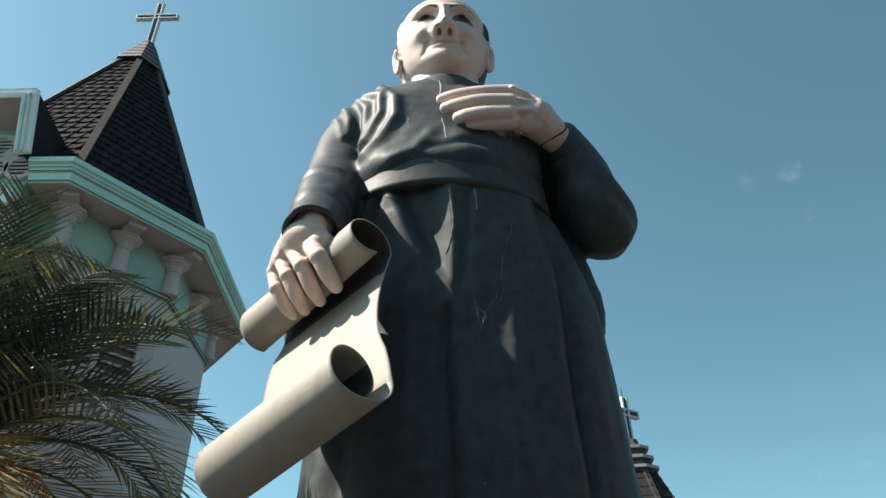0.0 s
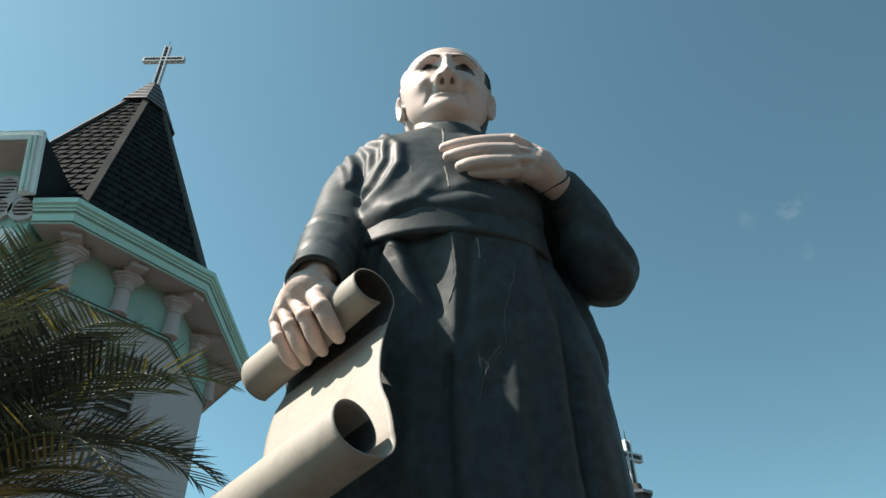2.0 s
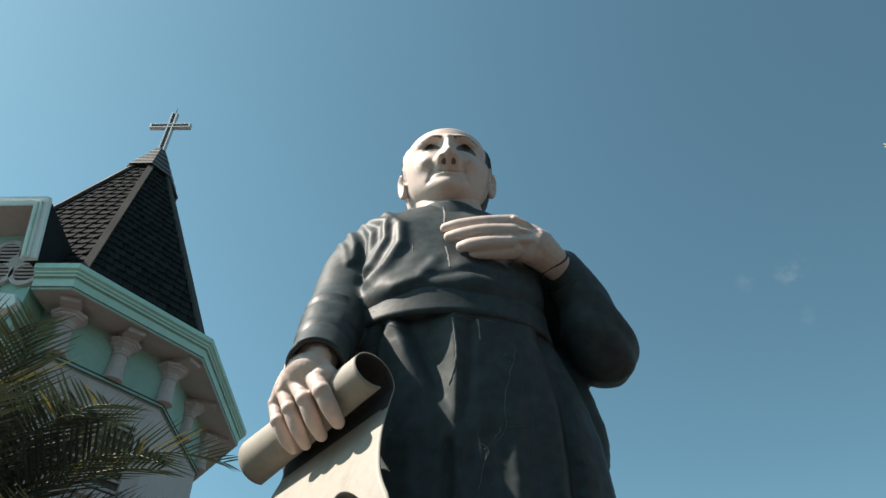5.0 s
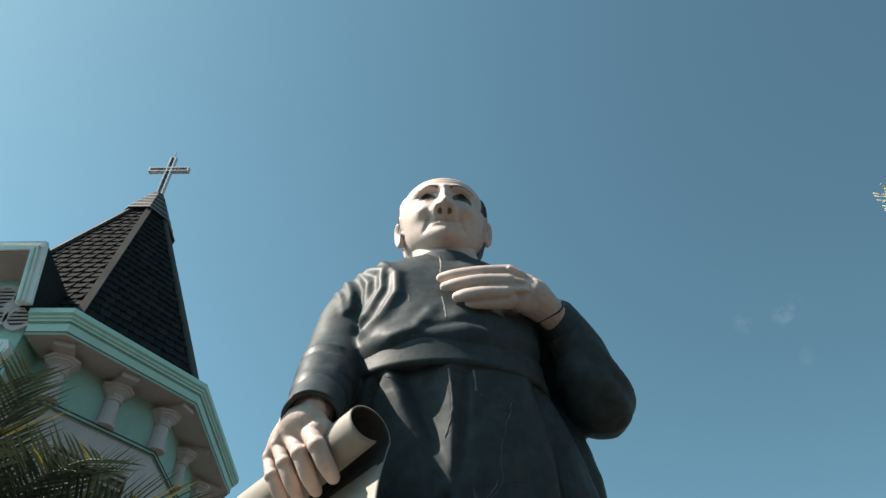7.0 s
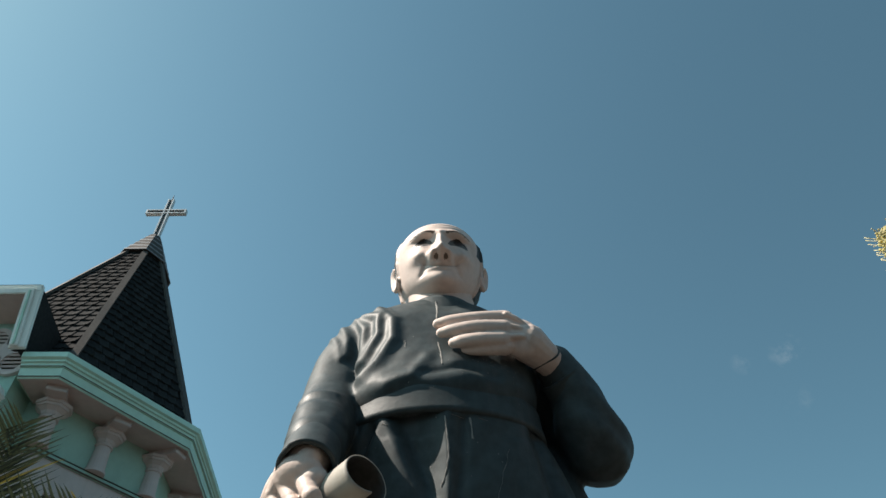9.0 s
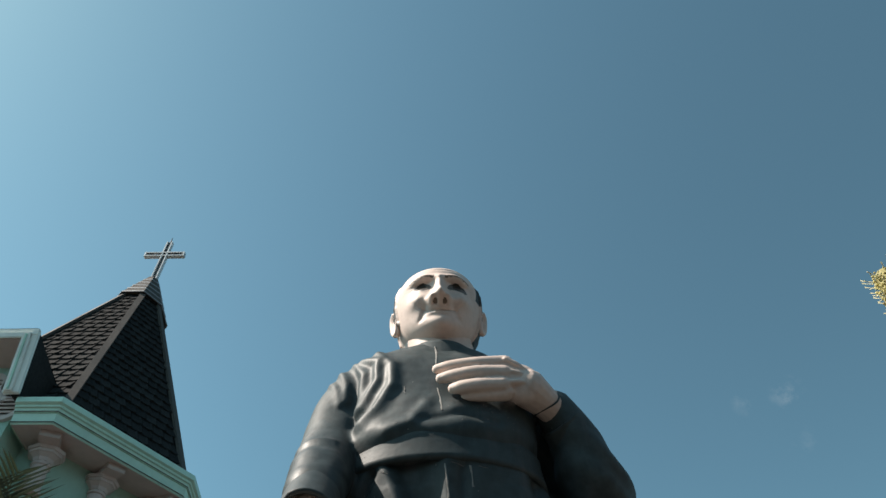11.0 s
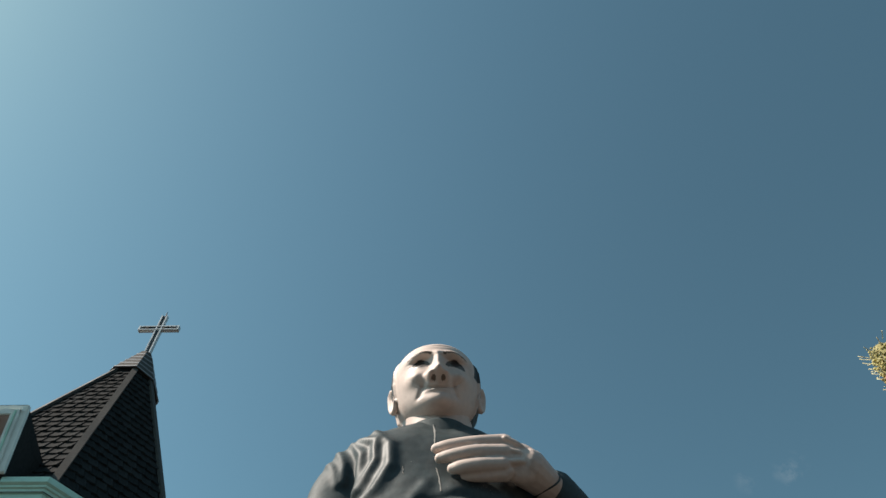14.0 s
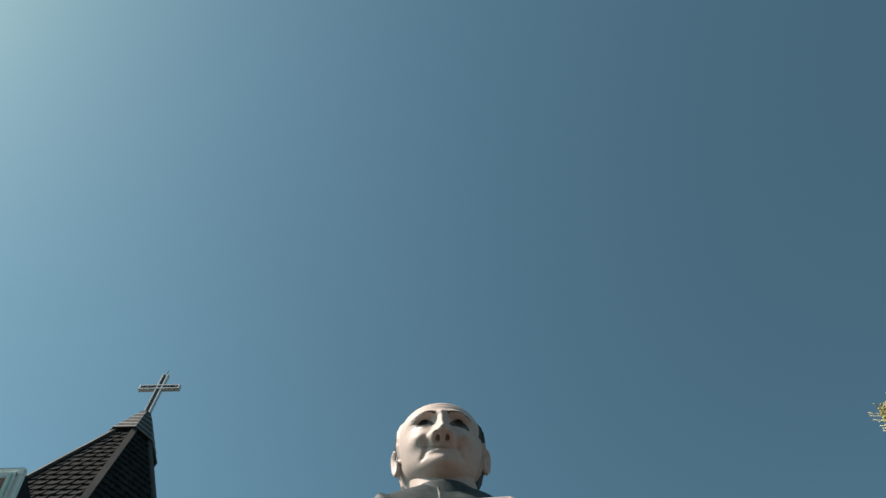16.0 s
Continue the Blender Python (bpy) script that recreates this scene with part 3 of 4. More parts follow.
def hand_on_scroll():
    bm = bmesh.new()
    tube(bm, [(-0.675, 3.02, 3.70, 0.13), (-0.685, 2.96, 3.61, 0.115), (-0.71, 2.96, 3.54, 0.10)], steps=10)
    blob(bm, (-0.73, 2.985, 3.50), (0.185, 0.120, 0.075), (-22, 14, -36))
    blob(bm, (-0.63, 2.90, 3.47), (0.090, 0.080, 0.075), (0, 0, -40))
    blob(bm, (-0.715, 2.930, 3.535), (0.150, 0.105, 0.085), (-30, 10, -30))
    for a, b, c, d, r in (((-0.680, 2.900, 3.490), (-0.606, 2.828, 3.350), (-0.557, 2.855, 3.265), (-0.530, 2.905, 3.232), 0.050),
                          ((-0.775, 2.975, 3.488), (-0.708, 2.920, 3.358), (-0.655, 2.952, 3.252), (-0.624, 3.012, 3.214), 0.046),
                          ((-0.850, 3.045, 3.476), (-0.798, 3.008, 3.352), (-0.746, 3.032, 3.246), (-0.714, 3.090, 3.203), 0.043),
                          ((-0.905, 3.125, 3.446), (-0.868, 3.085, 3.322), (-0.818, 3.108, 3.232), (-0.783, 3.136, 3.200), 0.040)):
        tube(bm, [(*a, r), (*b, r * 0.92), (*c, r * 0.86), (*d, r * 0.72)], steps=14, sides=14)
        blob(bm, (b[0] - 0.004, b[1] - 0.008, b[2] + 0.004), (r * 0.98, r * 1.0, r * 0.9), seg=16)
        blob(bm, (a[0] - 0.004, a[1] - 0.012, a[2] + 0.004), (r * 0.95, r, r * 0.85), seg=16)
        w = Vector((-0.69 + (a[0] + 0.75) * 0.35, 2.93 + (a[1] - 3.0) * 0.35, 3.60))
        m = w.lerp(Vector(a), 0.55)
        tube(bm, [(*w, 0.075), (m.x, m.y - 0.012, m.z + 0.012, 0.068), (*a, r * 1.08)], steps=8, sides=14)
    return fused(bm, 0.0072, 3)


def hand_on_chest():
    bm = bmesh.new()
    tube(bm, [(0.88, 3.46, 4.44, 0.105), (0.79, 3.38, 4.52, 0.098), (0.70, 3.29, 4.555, 0.108), (0.60, 3.20, 4.585, 0.130)], steps=12)
    blob(bm, (0.545, 3.165, 4.60), (0.165, 0.085, 0.150), (0, 30, 8))
    blob(bm, (0.46, 3.145, 4.62), (0.125, 0.075, 0.150), (0, 8, 4))
    for a, b, c, d, r in (((0.460, 3.125, 4.735), (0.259, 3.085, 4.700), (0.098, 3.095, 4.690), (0.012, 3.115, 4.688), 0.057),
                          ((0.442, 3.100, 4.630), (0.253, 3.068, 4.612), (0.113, 3.083, 4.602), (0.034, 3.105, 4.603), 0.057),
                          ((0.425, 3.095, 4.530), (0.270, 3.070, 4.512), (0.165, 3.078, 4.508), (0.110, 3.098, 4.514), 0.057),
                          ((0.440, 3.125, 4.485), (0.300, 3.115, 4.470), (0.215, 3.120, 4.475), (0.185, 3.125, 4.480), 0.046)):
        tube(bm, [(*a, r), (*b, r * 0.86), (*c, r * 0.76), (*d, r * 0.60)], steps=14, sides=14)
        blob(bm, (a[0] + 0.01, a[1] - 0.012, a[2] + 0.004), (0.046, 0.040, 0.038), seg=16)
        blob(bm, (b[0] + 0.01, b[1] - 0.001, b[2]), (0.036, r * 0.86, r * 0.86), seg=14)
    for z0, z1 in ((4.725, 4.60), (4.63, 4.57), (4.535, 4.54)):             # tendons on the back of the hand
        tube(bm, [(0.46, 3.070, z0, 0.020), (0.56, 3.090, (z0 + z1) / 2 + 0.01, 0.017), (0.66, 3.175, z1, 0.012)], steps=8, sides=8)
    return fused(bm, 0.0072, 2)


def scroll(bm):
    """A leaf curled forward at its head and rolled up at its foot."""
    axis = Vector((-0.6928, 0.7109, -0.1213)).normalized()
    upw = (Vector((0, 0, 1)) - axis * axis.z).normalized()
    face = axis.cross(upw)
    if face.y > 0:
        face = -face
    # the foot hangs forward of the head and lies at a slightly other angle
    head_c, foot_c = Vector((-0.359, 2.80, 3.418)), Vector((-0.333, 2.470, 2.602))
    along = Vector((-0.7593, 0.575, -0.305)).normalized()
    fup = (Vector((0, 0, 1)) - along * along.z).normalized()
    fface = along.cross(fup)
    if fface.y > 0:
        fface = -fface
    R, r = 0.138, 0.141
    t = 0.007
    K, J = 34, 190
    rows_f, rows_b = [], []
    for j in range(J + 1):
        v = j / J
        ff, bb = [], []
        for k in range(K + 1):
            u = k / K
            if v < 0.3:                                   # curled forward over the top to a free edge, tighter at one end
                a = -100 + 288 * v / 0.3
                tight = stepped(60 - a, 0, 160)
                short = stepped(a, 95, 170)               # the leaf behind is narrower than the curl
                s = -0.035 * tight + (0.991 + 0.035 * tight - 0.03 * short) * u
                n = face * math.cos(radians(a)) + upw * math.sin(radians(a))
                p = head_c + axis * s + n * R * (1 - 0.42 * tight * (1 - u))
            elif v < 0.55:
                w = (v - 0.3) / 0.25
                b0, b1 = radians(188), radians(176)
                s0 = 0.035 * math.sin(math.pi * min(w * 1.25, 1)) - 0.045 * stepped(w, 0.6, 1)
                s1 = 0.961 - 0.045 * math.sin(math.pi * min(w / 0.22, 1)) - 0.05 * math.sin(math.pi * w) - 0.14 * stepped(w, 0.3, 1)
                s = s0 + (s1 - s0) * u
                q0 = head_c + axis * s + (face * math.cos(b0) + upw * math.sin(b0)) * R
                q1 = foot_c + along * s + (fface * math.cos(b1) + fup * math.sin(b1)) * r
                p = q0.lerp(q1, w) + face * 0.03 * math.sin(math.pi * w)
                n = -face.lerp(fface, w)
            else:                                         # one and a quarter turns, the inner end drawn in
                w = (v - 0.55) / 0.45
                a = radians(176 + 415 * w)
                s0 = -0.045 + 0.06 * stepped(w, 0.12, 0.42)
                s1 = 0.821 + 0.01 * stepped(w, 0.0, 0.15)
                s = s0 + (s1 - s0) * u
                n = fface * math.cos(a) + fup * math.sin(a)
                p = foot_c + along * s + n * (r - 0.052 * stepped(w, 0.60, 0.95))
            ff.append(p)
            bb.append(p - n * t)
        rows_f.append(ff)
        rows_b.append(bb)
    loft(bm, [f + list(reversed(b)) for f, b in zip(rows_f, rows_b)])
    # shade painted dark in the upper curl's hollow and the lower roll's bore
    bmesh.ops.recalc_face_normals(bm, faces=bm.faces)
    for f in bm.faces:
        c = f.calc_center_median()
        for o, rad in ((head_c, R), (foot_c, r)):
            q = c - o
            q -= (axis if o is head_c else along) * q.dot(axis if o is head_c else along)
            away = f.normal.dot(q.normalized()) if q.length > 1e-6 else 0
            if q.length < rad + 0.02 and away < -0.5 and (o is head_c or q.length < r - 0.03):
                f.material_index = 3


def join(dst, src, shift=0):
    me = bpy.data.meshes.new("tmp")
    src.to_mesh(me)
    src.free()
    n = len(dst.faces)
    dst.from_mesh(me)
    bpy.data.meshes.remove(me)
    if shift:
        dst.faces.ensure_lookup_table()
        for f in dst.faces[n:]:
            f.material_index += shift


def statue():
    bm = bmesh.new()
    join(bm, robe())
    for make in (sash, collar, cuffs):
        q = bmesh.new()
        make(q)
        join(bm, q)
    tree = BVHTree.FromBMesh(bm)
    q = bmesh.new()
    seams(q, tree)
    join(bm, q, 6)
    join(bm, head(), 1)
    join(bm, hand_on_scroll(), 1)
    join(bm, hand_on_chest(), 1)
    q = bmesh.new()
    scroll(q)
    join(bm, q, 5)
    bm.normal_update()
    ob = mesh_object("statue", bm, [M_ROBE, M_SKIN, M_HAIR, M_BROW_NOSTRIL, M_EYE, M_SCROLL, M_SEAM, M_EYEWHITE, M_HOLLOW_SHADE], smooth=True)
    tagged(ob, "painted concrete statue of a priest in black cassock holding a scroll", "statue")


statue()


# ---- ground and plinth ----
g = bmesh.new()
bmesh.ops.create_grid(g, x_segments=8, y_segments=8, size=2500)
tagged(mesh_object("ground", g, M_GROUND), "dark asphalt church yard", "ground", kind="structure")

# two walls added out of view to block low sky light
q = bmesh.new()
block(q, (-26, -9.4, 0), (26, -9.0, 8.0), 0.03)
tagged(mesh_object("unseen_wall_south", q, M_PLINTH), "added unseen wall behind the camera, blocks low sky light", "wall", kind="structure")
q = bmesh.new()
block(q, (10.0, -9.0, 0), (10.4, 5.0, 8.0), 0.03)
tagged(mesh_object("unseen_wall_east", q, M_PLINTH), "added unseen side wall, blocks low sky light", "wall", kind="structure")

plinth = thing("plinth", (0.1, 3.65, 0), "rendered stone plinth under the statue", "plinth")
q = bmesh.new()
block(q, (-1.35, 2.45, 0.0), (1.55, 4.85, 0.28), 0.02)
part("step", q, M_PLINTH, plinth)
q = bmesh.new()
block(q, (-1.12, 2.68, 0.28), (1.32, 4.62, 0.86), 0.015)
part("body", q, M_PLINTH, plinth)
q = bmesh.new()
block(q, (-1.2, 2.6, 0.86), (1.4, 4.7, 0.985), 0.02)
part("cap", q, M_PLINTH, plinth)

# ---- church tower ----
AX = Vector((-6.30, 10.05))
CORNERS = [Vector(c) for c in ((-1.05, -2.90), (1.24, -2.87), (2.58, -0.89), (2.36, 2.48), (0.9, 4.4), (-1.6, 4.4), (-3.0, 2.0), (-2.9, -1.0))]


def ring8(k, z, out=0.0):
    return [(AX.x + c.x * k + out * c.normalized().x, AX.y + c.y * k + out * c.normalized().y, z) for c in CORNERS]


EAVES = [Vector((0.62, -2.885))] + CORNERS[1:7] + [Vector((0.55, -1.2))]


def eave8(k, z, out=0.0):
    r = []
    for i, c in enumerate(EAVES):
        kk = 1.0 if i == 7 else k
        x = c.x * k if i not in (0, 7) else c.x
        r.append((AX.x + x + out * c.normalized().x * (i != 0), AX.y + c.y * kk + out * c.normalized().y, z))
    return r


def tower():
    top = thing("church_tower", (AX.x, AX.y, 0), "mint green church tower with dark tiled spire and white cross", "church tower")
    W = 0.745
    q = bmesh.new()
    loft(q, [ring8(W, 0.0), ring8(W, 6.68)])
    part("lower_wall", q, M_PINK, top, "pale pink rendered wall")
    q = bmesh.new()
    loft(q, [ring8(W, 6.68, 0.012), ring8(W, 6.705, 0.05), ring8(W, 6.73, 0.05), ring8(W, 6.76, 0.02), ring8(W, 6.76, -0.1)], cap=False)
    part("string_course", q, M_MINT, top)
    for z in (6.688, 6.748):
        q = bmesh.new()
        loft(q, [ring8(W, z, 0.02), ring8(W, z, 0.052), ring8(W, z + 0.012, 0.052), ring8(W, z + 0.012, 0.02)], cap=False)
        part("joint_line", q, M_JOINT_SHADE, top)
    q = bmesh.new()
    loft(q, [ring8(W, 6.74, -0.01), ring8(W, 7.58, -0.01)])
    part("upper_wall", q, M_MINT, top, "mint green rendered wall")
    q = bmesh.new()
    loft(q, [eave8(0.955, 7.47), eave8(0.68, 7.48), eave8(0.68, 7.54), eave8(0.955, 7.54)], cap=False)
    part("soffit", q, M_PINK, top, "pale pink eaves soffit")
    q = bmesh.new()
    loft(q, [eave8(0.95, 7.445), eave8(0.955, 7.455), eave8(0.965, 7.60), eave8(0.97, 7.60)], cap=False)
    part("fascia", q, M_TRIM, top)
    q = bmesh.new()
    loft(q, [eave8(0.965, 7.60), eave8(0.972, 7.625), eave8(0.975, 7.66), eave8(0.985, 7.67), eave8(0.985, 7.70), eave8(1.0, 7.72), eave8(1.0, 7.80), eave8(0.93, 7.83), eave8(0.80, 7.84)], cap=False)
    part("cornice", q, M_TRIM, top, "mint green moulded cornice")
    for k, z in ((0.9585, 7.468), (0.9705, 7.612), (0.9805, 7.668)):
        q = bmesh.new()
        loft(q, [eave8(k, z, 0.004), eave8(k, z + 0.014, 0.006), eave8(k, z + 0.014, -0.02), eave8(k, z, -0.02)], cap=False)
        part("joint_line", q, M_JOINT_SHADE, top)
    # columns: at the corners and in the middle of the faces
    w = ring8(W, 0)
    spots = []
    for i in range(8):
        a, b = Vector(w[i]), Vector(w[(i + 1) % 8])
        spots += [a, (a + b) / 2]
    for s in spots:
        out = Vector((s.x - AX.x, s.y - AX.y, 0)).normalized()
        ang = math.degrees(math.atan2(out.y, out.x))
        m = pose(s.x + out.x * 0.03, s.y + out.y * 0.03, 6.755, 0, 0, ang)
        column(top, m)
    louvre_window(top)
    spire(top)
    return top


COL = {}


def louvre_window(parent):
    """A louvred opening in the wall under the string course."""
    w = ring8(0.745, 0)
    a, b = Vector(w[1]), Vector(w[2])
    d = (b - a).normalized()
    out = Vector((d.y, -d.x, 0))
    c = (a + b) / 2 + Vector((0, 0, 5.72))
    m = Matrix.Translation(c) @ Matrix((d, out, Vector((0, 0, 1)))).transposed().to_4x4()
    # flat dark panel, coloured as the shade behind the slats
    q = bmesh.new()
    block(q, (-0.60, -0.05, -0.52), (0.60, 0.012, 0.52))
    bmesh.ops.transform(q, matrix=m, verts=q.verts)
    win = part("louvre_window", q, M_JOINT_SHADE, parent, "louvred window opening")
    for lo, hi in (((-0.68, -0.02, -0.6), (-0.58, 0.07, 0.6)), ((0.58, -0.02, -0.6), (0.68, 0.07, 0.6)), ((-0.05, -0.02, -0.6), (0.05, 0.065, 0.6)),
                   ((-0.58, -0.02, 0.5), (0.58, 0.068, 0.6)), ((-0.58, -0.02, -0.6), (0.58, 0.068, -0.5))):
        q = bmesh.new()
        block(q, lo, hi, 0.006)
        bmesh.ops.transform(q, matrix=m, verts=q.verts)
        part("window_frame", q, M_PINK, win)
    for k in range(7):
        q = bmesh.new()
        z = -0.44 + k * 0.147
        beam(q, (-0.58, 0.03, z), (0.58, 0.03, z), 0.09, 0.022, up=(0, 0.7, 1))
        bmesh.ops.transform(q, matrix=m, verts=q.verts)
        part("slat", q, M_PINK, win)



def column(parent, m):
    """A half column with a moulded eight-sided capital and a bracket under the eaves."""
    if not COL:
        q = bmesh.new()
        pr = [(0.0, 0.150), (0.04, 0.150), (0.05, 0.128), (0.40, 0.108), (0.405, 0.132), (0.43, 0.132), (0.435, 0.112), (0.47, 0.112)]
        loft(q, [[(r * math.cos(2 * math.pi * i / 20), r * math.sin(2 * math.pi * i / 20), z) for i in range(20)] for z, r in pr])
        COL["shaft"] = q
        q = bmesh.new()
        pr = [(0.455, 0.125), (0.50, 0.145), (0.54, 0.205), (0.545, 0.225), (0.58, 0.225), (0.585, 0.25), (0.625, 0.26)]
        loft(q, [[(r * math.cos(2 * math.pi * (i + 0.5) / 8), r * math.sin(2 * math.pi * (i + 0.5) / 8), z) for i in range(8)] for z, r in pr])
        COL["capital"] = q
        q = bmesh.new()
        block(q, (-0.2, -0.135, 0.625), (0.43, 0.135, 0.735), 0.008)
        COL["bracket"] = q
        for k in list(COL):
            me = bpy.data.meshes.new(k)
            COL[k].to_mesh(me)
            COL[k].free()
            me.materials.append(M_PINK)
            COL[k] = me
    sh = None
    for k in ("shaft", "capital", "bracket"):
        ob = new("column" if k == "shaft" else k, COL[k])
        if k == "shaft":
            ob.parent = parent
            ob.matrix_parent_inverse = parent.matrix_world.inverted()
            ob.matrix_basis = m
            sh = ob
        else:
            ob.parent = sh


def spire(top):
    tip = 13.25
    base_k, base_z = 0.90, 7.85
    cap_k, cap_z = 0.135, 12.55

    def at(i, h):
        """Point on ridge i at height share h."""
        k = base_k + (cap_k - base_k) * h
        c = {1: Vector((1.23, -2.84)), 3: Vector((2.10, 2.48))}.get(i % 8, CORNERS[i % 8])
        return Vector((AX.x + c.x * k, AX.y + c.y * k, base_z + (cap_z - base_z) * h))
    q = bmesh.new()
    loft(q, [[at(i, 0) for i in range(8)], [at(i, 1) for i in range(8)]])
    deck = part("roof_deck", q, M_TILE, top, "steep dark eight-sided spire roof")
    tiles(deck, at)
    # ridges
    for i in range(8):
        q = bmesh.new()
        a, b = at(i, -0.005), at(i, 1.0)
        out = Vector((CORNERS[i].x, CORNERS[i].y, 0)).normalized()
        beam(q, a + out * 0.045, b + out * 0.045, 0.11, 0.05, up=out)
        part("ridge_cap", q, M_RIDGE, top)
    # stepped metal cap under the cross
    q = bmesh.new()
    rings = []
    for s in range(5):
        z = cap_z - 0.12 + s * 0.19
        k0 = 0.19 - s * 0.030
        rings += [ring8(k0, z), ring8(k0, z + 0.05), ring8(k0 - 0.022, z + 0.19)]
    loft(q, rings)
    part("spire_cap", q, M_RIDGE, top, "stepped grey metal cap")
    for s in range(5):
        z, k0 = cap_z - 0.12 + s * 0.19, 0.19 - s * 0.030
        q = bmesh.new()
        rings = []
        for dz, o in ((-0.010, 0.004), (-0.010, 0.034), (0.016, 0.030), (0.020, 0.004), (-0.010, 0.004)):
            rings.append([(x, y, zz + 0.008 * math.sin(i * 2.3 + s)) for i, (x, y, zz) in enumerate(ring8(k0, z + dz, o))])
        loft(q, rings, cap=False)
        part("cap_rim", q, M_EDGE, top, "bare metal edge")
    cross(top, (AX.x, AX.y, 13.35), 1.42, 0.45, 0.95, 0)
    return deck


def tiles(deck, at):
    """Overlapping roof tiles in courses: each a slab of its own on the two faces seen best, joined elsewhere."""
    rows, wide = 25, 0.205
    made = {}
    rnd = random.Random(5)
    for i in range(8):
        own = i in (0, 1)
        a0, b0 = at(i, 0), at(i + 1, 0)
        along = (b0 - a0).normalized()
        up = ((at(i, 1) + at(i + 1, 1)) - (a0 + b0)).normalized()
        nrm = along.cross(up).normalized()
        bm = bmesh.new()
        for r in range(rows):
            h0 = r / rows
            a, b = at(i, h0), at(i + 1, h0)
            run = (at(i, h0 + 1 / rows) - a).length * 1.18
            n = max(int(round((b - a).length / wide)), 1)
            w = (b - a).length / n
            for k in range(n):
                u = (k + 0.5 + ((r * 0.34) % 1 - 0.5) * (n > 2)) / n
                half = w * 0.475
                if u * n - 0.5 < 0:
                    u = 0.5 / n
                if u * n + 0.5 > n:
                    u = 1 - 0.5 / n
                c = a.lerp(b, u) + nrm * (0.030 + rnd.uniform(0, 0.004))
                m = Matrix((along, up, nrm)).transposed().to_4x4()
                m = Matrix.Translation(c) @ m @ pose(0, 0, 0, -5.5 + rnd.uniform(-0.5, 0.5), rnd.uniform(-0.3, 0.3), rnd.uniform(-0.5, 0.5))
                key = (round(half, 2), round(run, 2)) if own else None
                if own:
                    if key not in made:
                        q = bmesh.new()
                        tile_shape(q, Matrix.Identity(4), half, run)
                        me = bpy.data.meshes.new("tile")
                        q.to_mesh(me)
                        q.free()
                        me.materials.append(M_TILE)
                        made[key] = me
                    ob = new("tile", made[key])
                    ob.parent = deck
                    ob.matrix_parent_inverse = deck.matrix_world.inverted()
                    ob.matrix_basis = m
                else:
                    tile_shape(bm, m, half, run)
        if own:
            bm.free()
        else:
            tagged(part("tiles", bm, M_TILE, deck), kind="stuff")


def tile_shape(bm, m, half, run):
    """A tile with a dished left half and a raised roll on its right edge."""
    prof = [(-1.0, 0.0), (-0.9, 0.008), (-0.2, 0.005), (0.4, 0.009), (0.62, 0.020), (0.9, 0.020), (1.0, 0.004)]
    vs = []
    for y, lift in ((0.0, 0.0), (run, -0.004)):
        for z0 in (0.0, -0.034):
            vs.append([bm.verts.new(m @ Vector((x * half, y, z * (1 if y == 0 else 0.8) + z0 + lift))) for x, z in prof])
    f0, b0, f1, b1 = vs
    for i in range(len(prof) - 1):
        bm.faces.new((f0[i], f0[i + 1], f1[i + 1], f1[i]))
        bm.faces.new((b0[i], b0[i + 1], f0[i + 1], f0[i]))
    bm.faces.new((f0[0], f1[0], b1[0], b0[0]))
    bm.faces.new((f1[-1], f0[-1], b0[-1], b1[-1]))


def cross(parent, base, height, arm, level, turn):
    m = pose(*base, 0, 0, turn)
    t = 0.10

    def bar(lo, hi, mat, name, label=""):
        q = bmesh.new()
        block(q, lo, hi, 0.006)
        bmesh.ops.transform(q, matrix=m, verts=q.verts)
        return part(name, q, mat, parent, label)
    for x in (-0.055, 0.055):
        bar((x - 0.018, -t / 2, 0), (x + 0.018, t / 2, height), M_METAL, "cross_rail", "white painted metal rail")
    for z in (-0.055, 0.055):
        bar((-arm, -t / 2 - 0.003, level + z - 0.018), (arm, t / 2 + 0.003, level + z + 0.018), M_METAL, "cross_rail")
    for x in (-arm, arm):
        bar((x - 0.02, -t / 2 - 0.005, level - 0.075), (x + 0.02, t / 2 + 0.005, level + 0.075), M_METAL, "cross_end")
    bar((-0.037, -t / 2 + 0.02, 0), (0.037, t / 2 - 0.012, height - 0.01), M_DARK, "cross_infill")
    bar((-arm + 0.01, -t / 2 + 0.023, level - 0.037), (arm - 0.01, t / 2 - 0.014, level + 0.037), M_DARK, "cross_infill")
    q = bmesh.new()
    loft(q, [[(0.014 * k * math.cos(a), 0.014 * k * math.sin(a), height + z) for a in (0, 1.57, 3.14, 4.71)] for k, z in ((1, -0.02), (1, 0.10), (0.3, 0.20))])
    bmesh.ops.transform(q, matrix=m, verts=q.verts)
    part("cross_spike", q, M_DARK, parent)


church = tower()


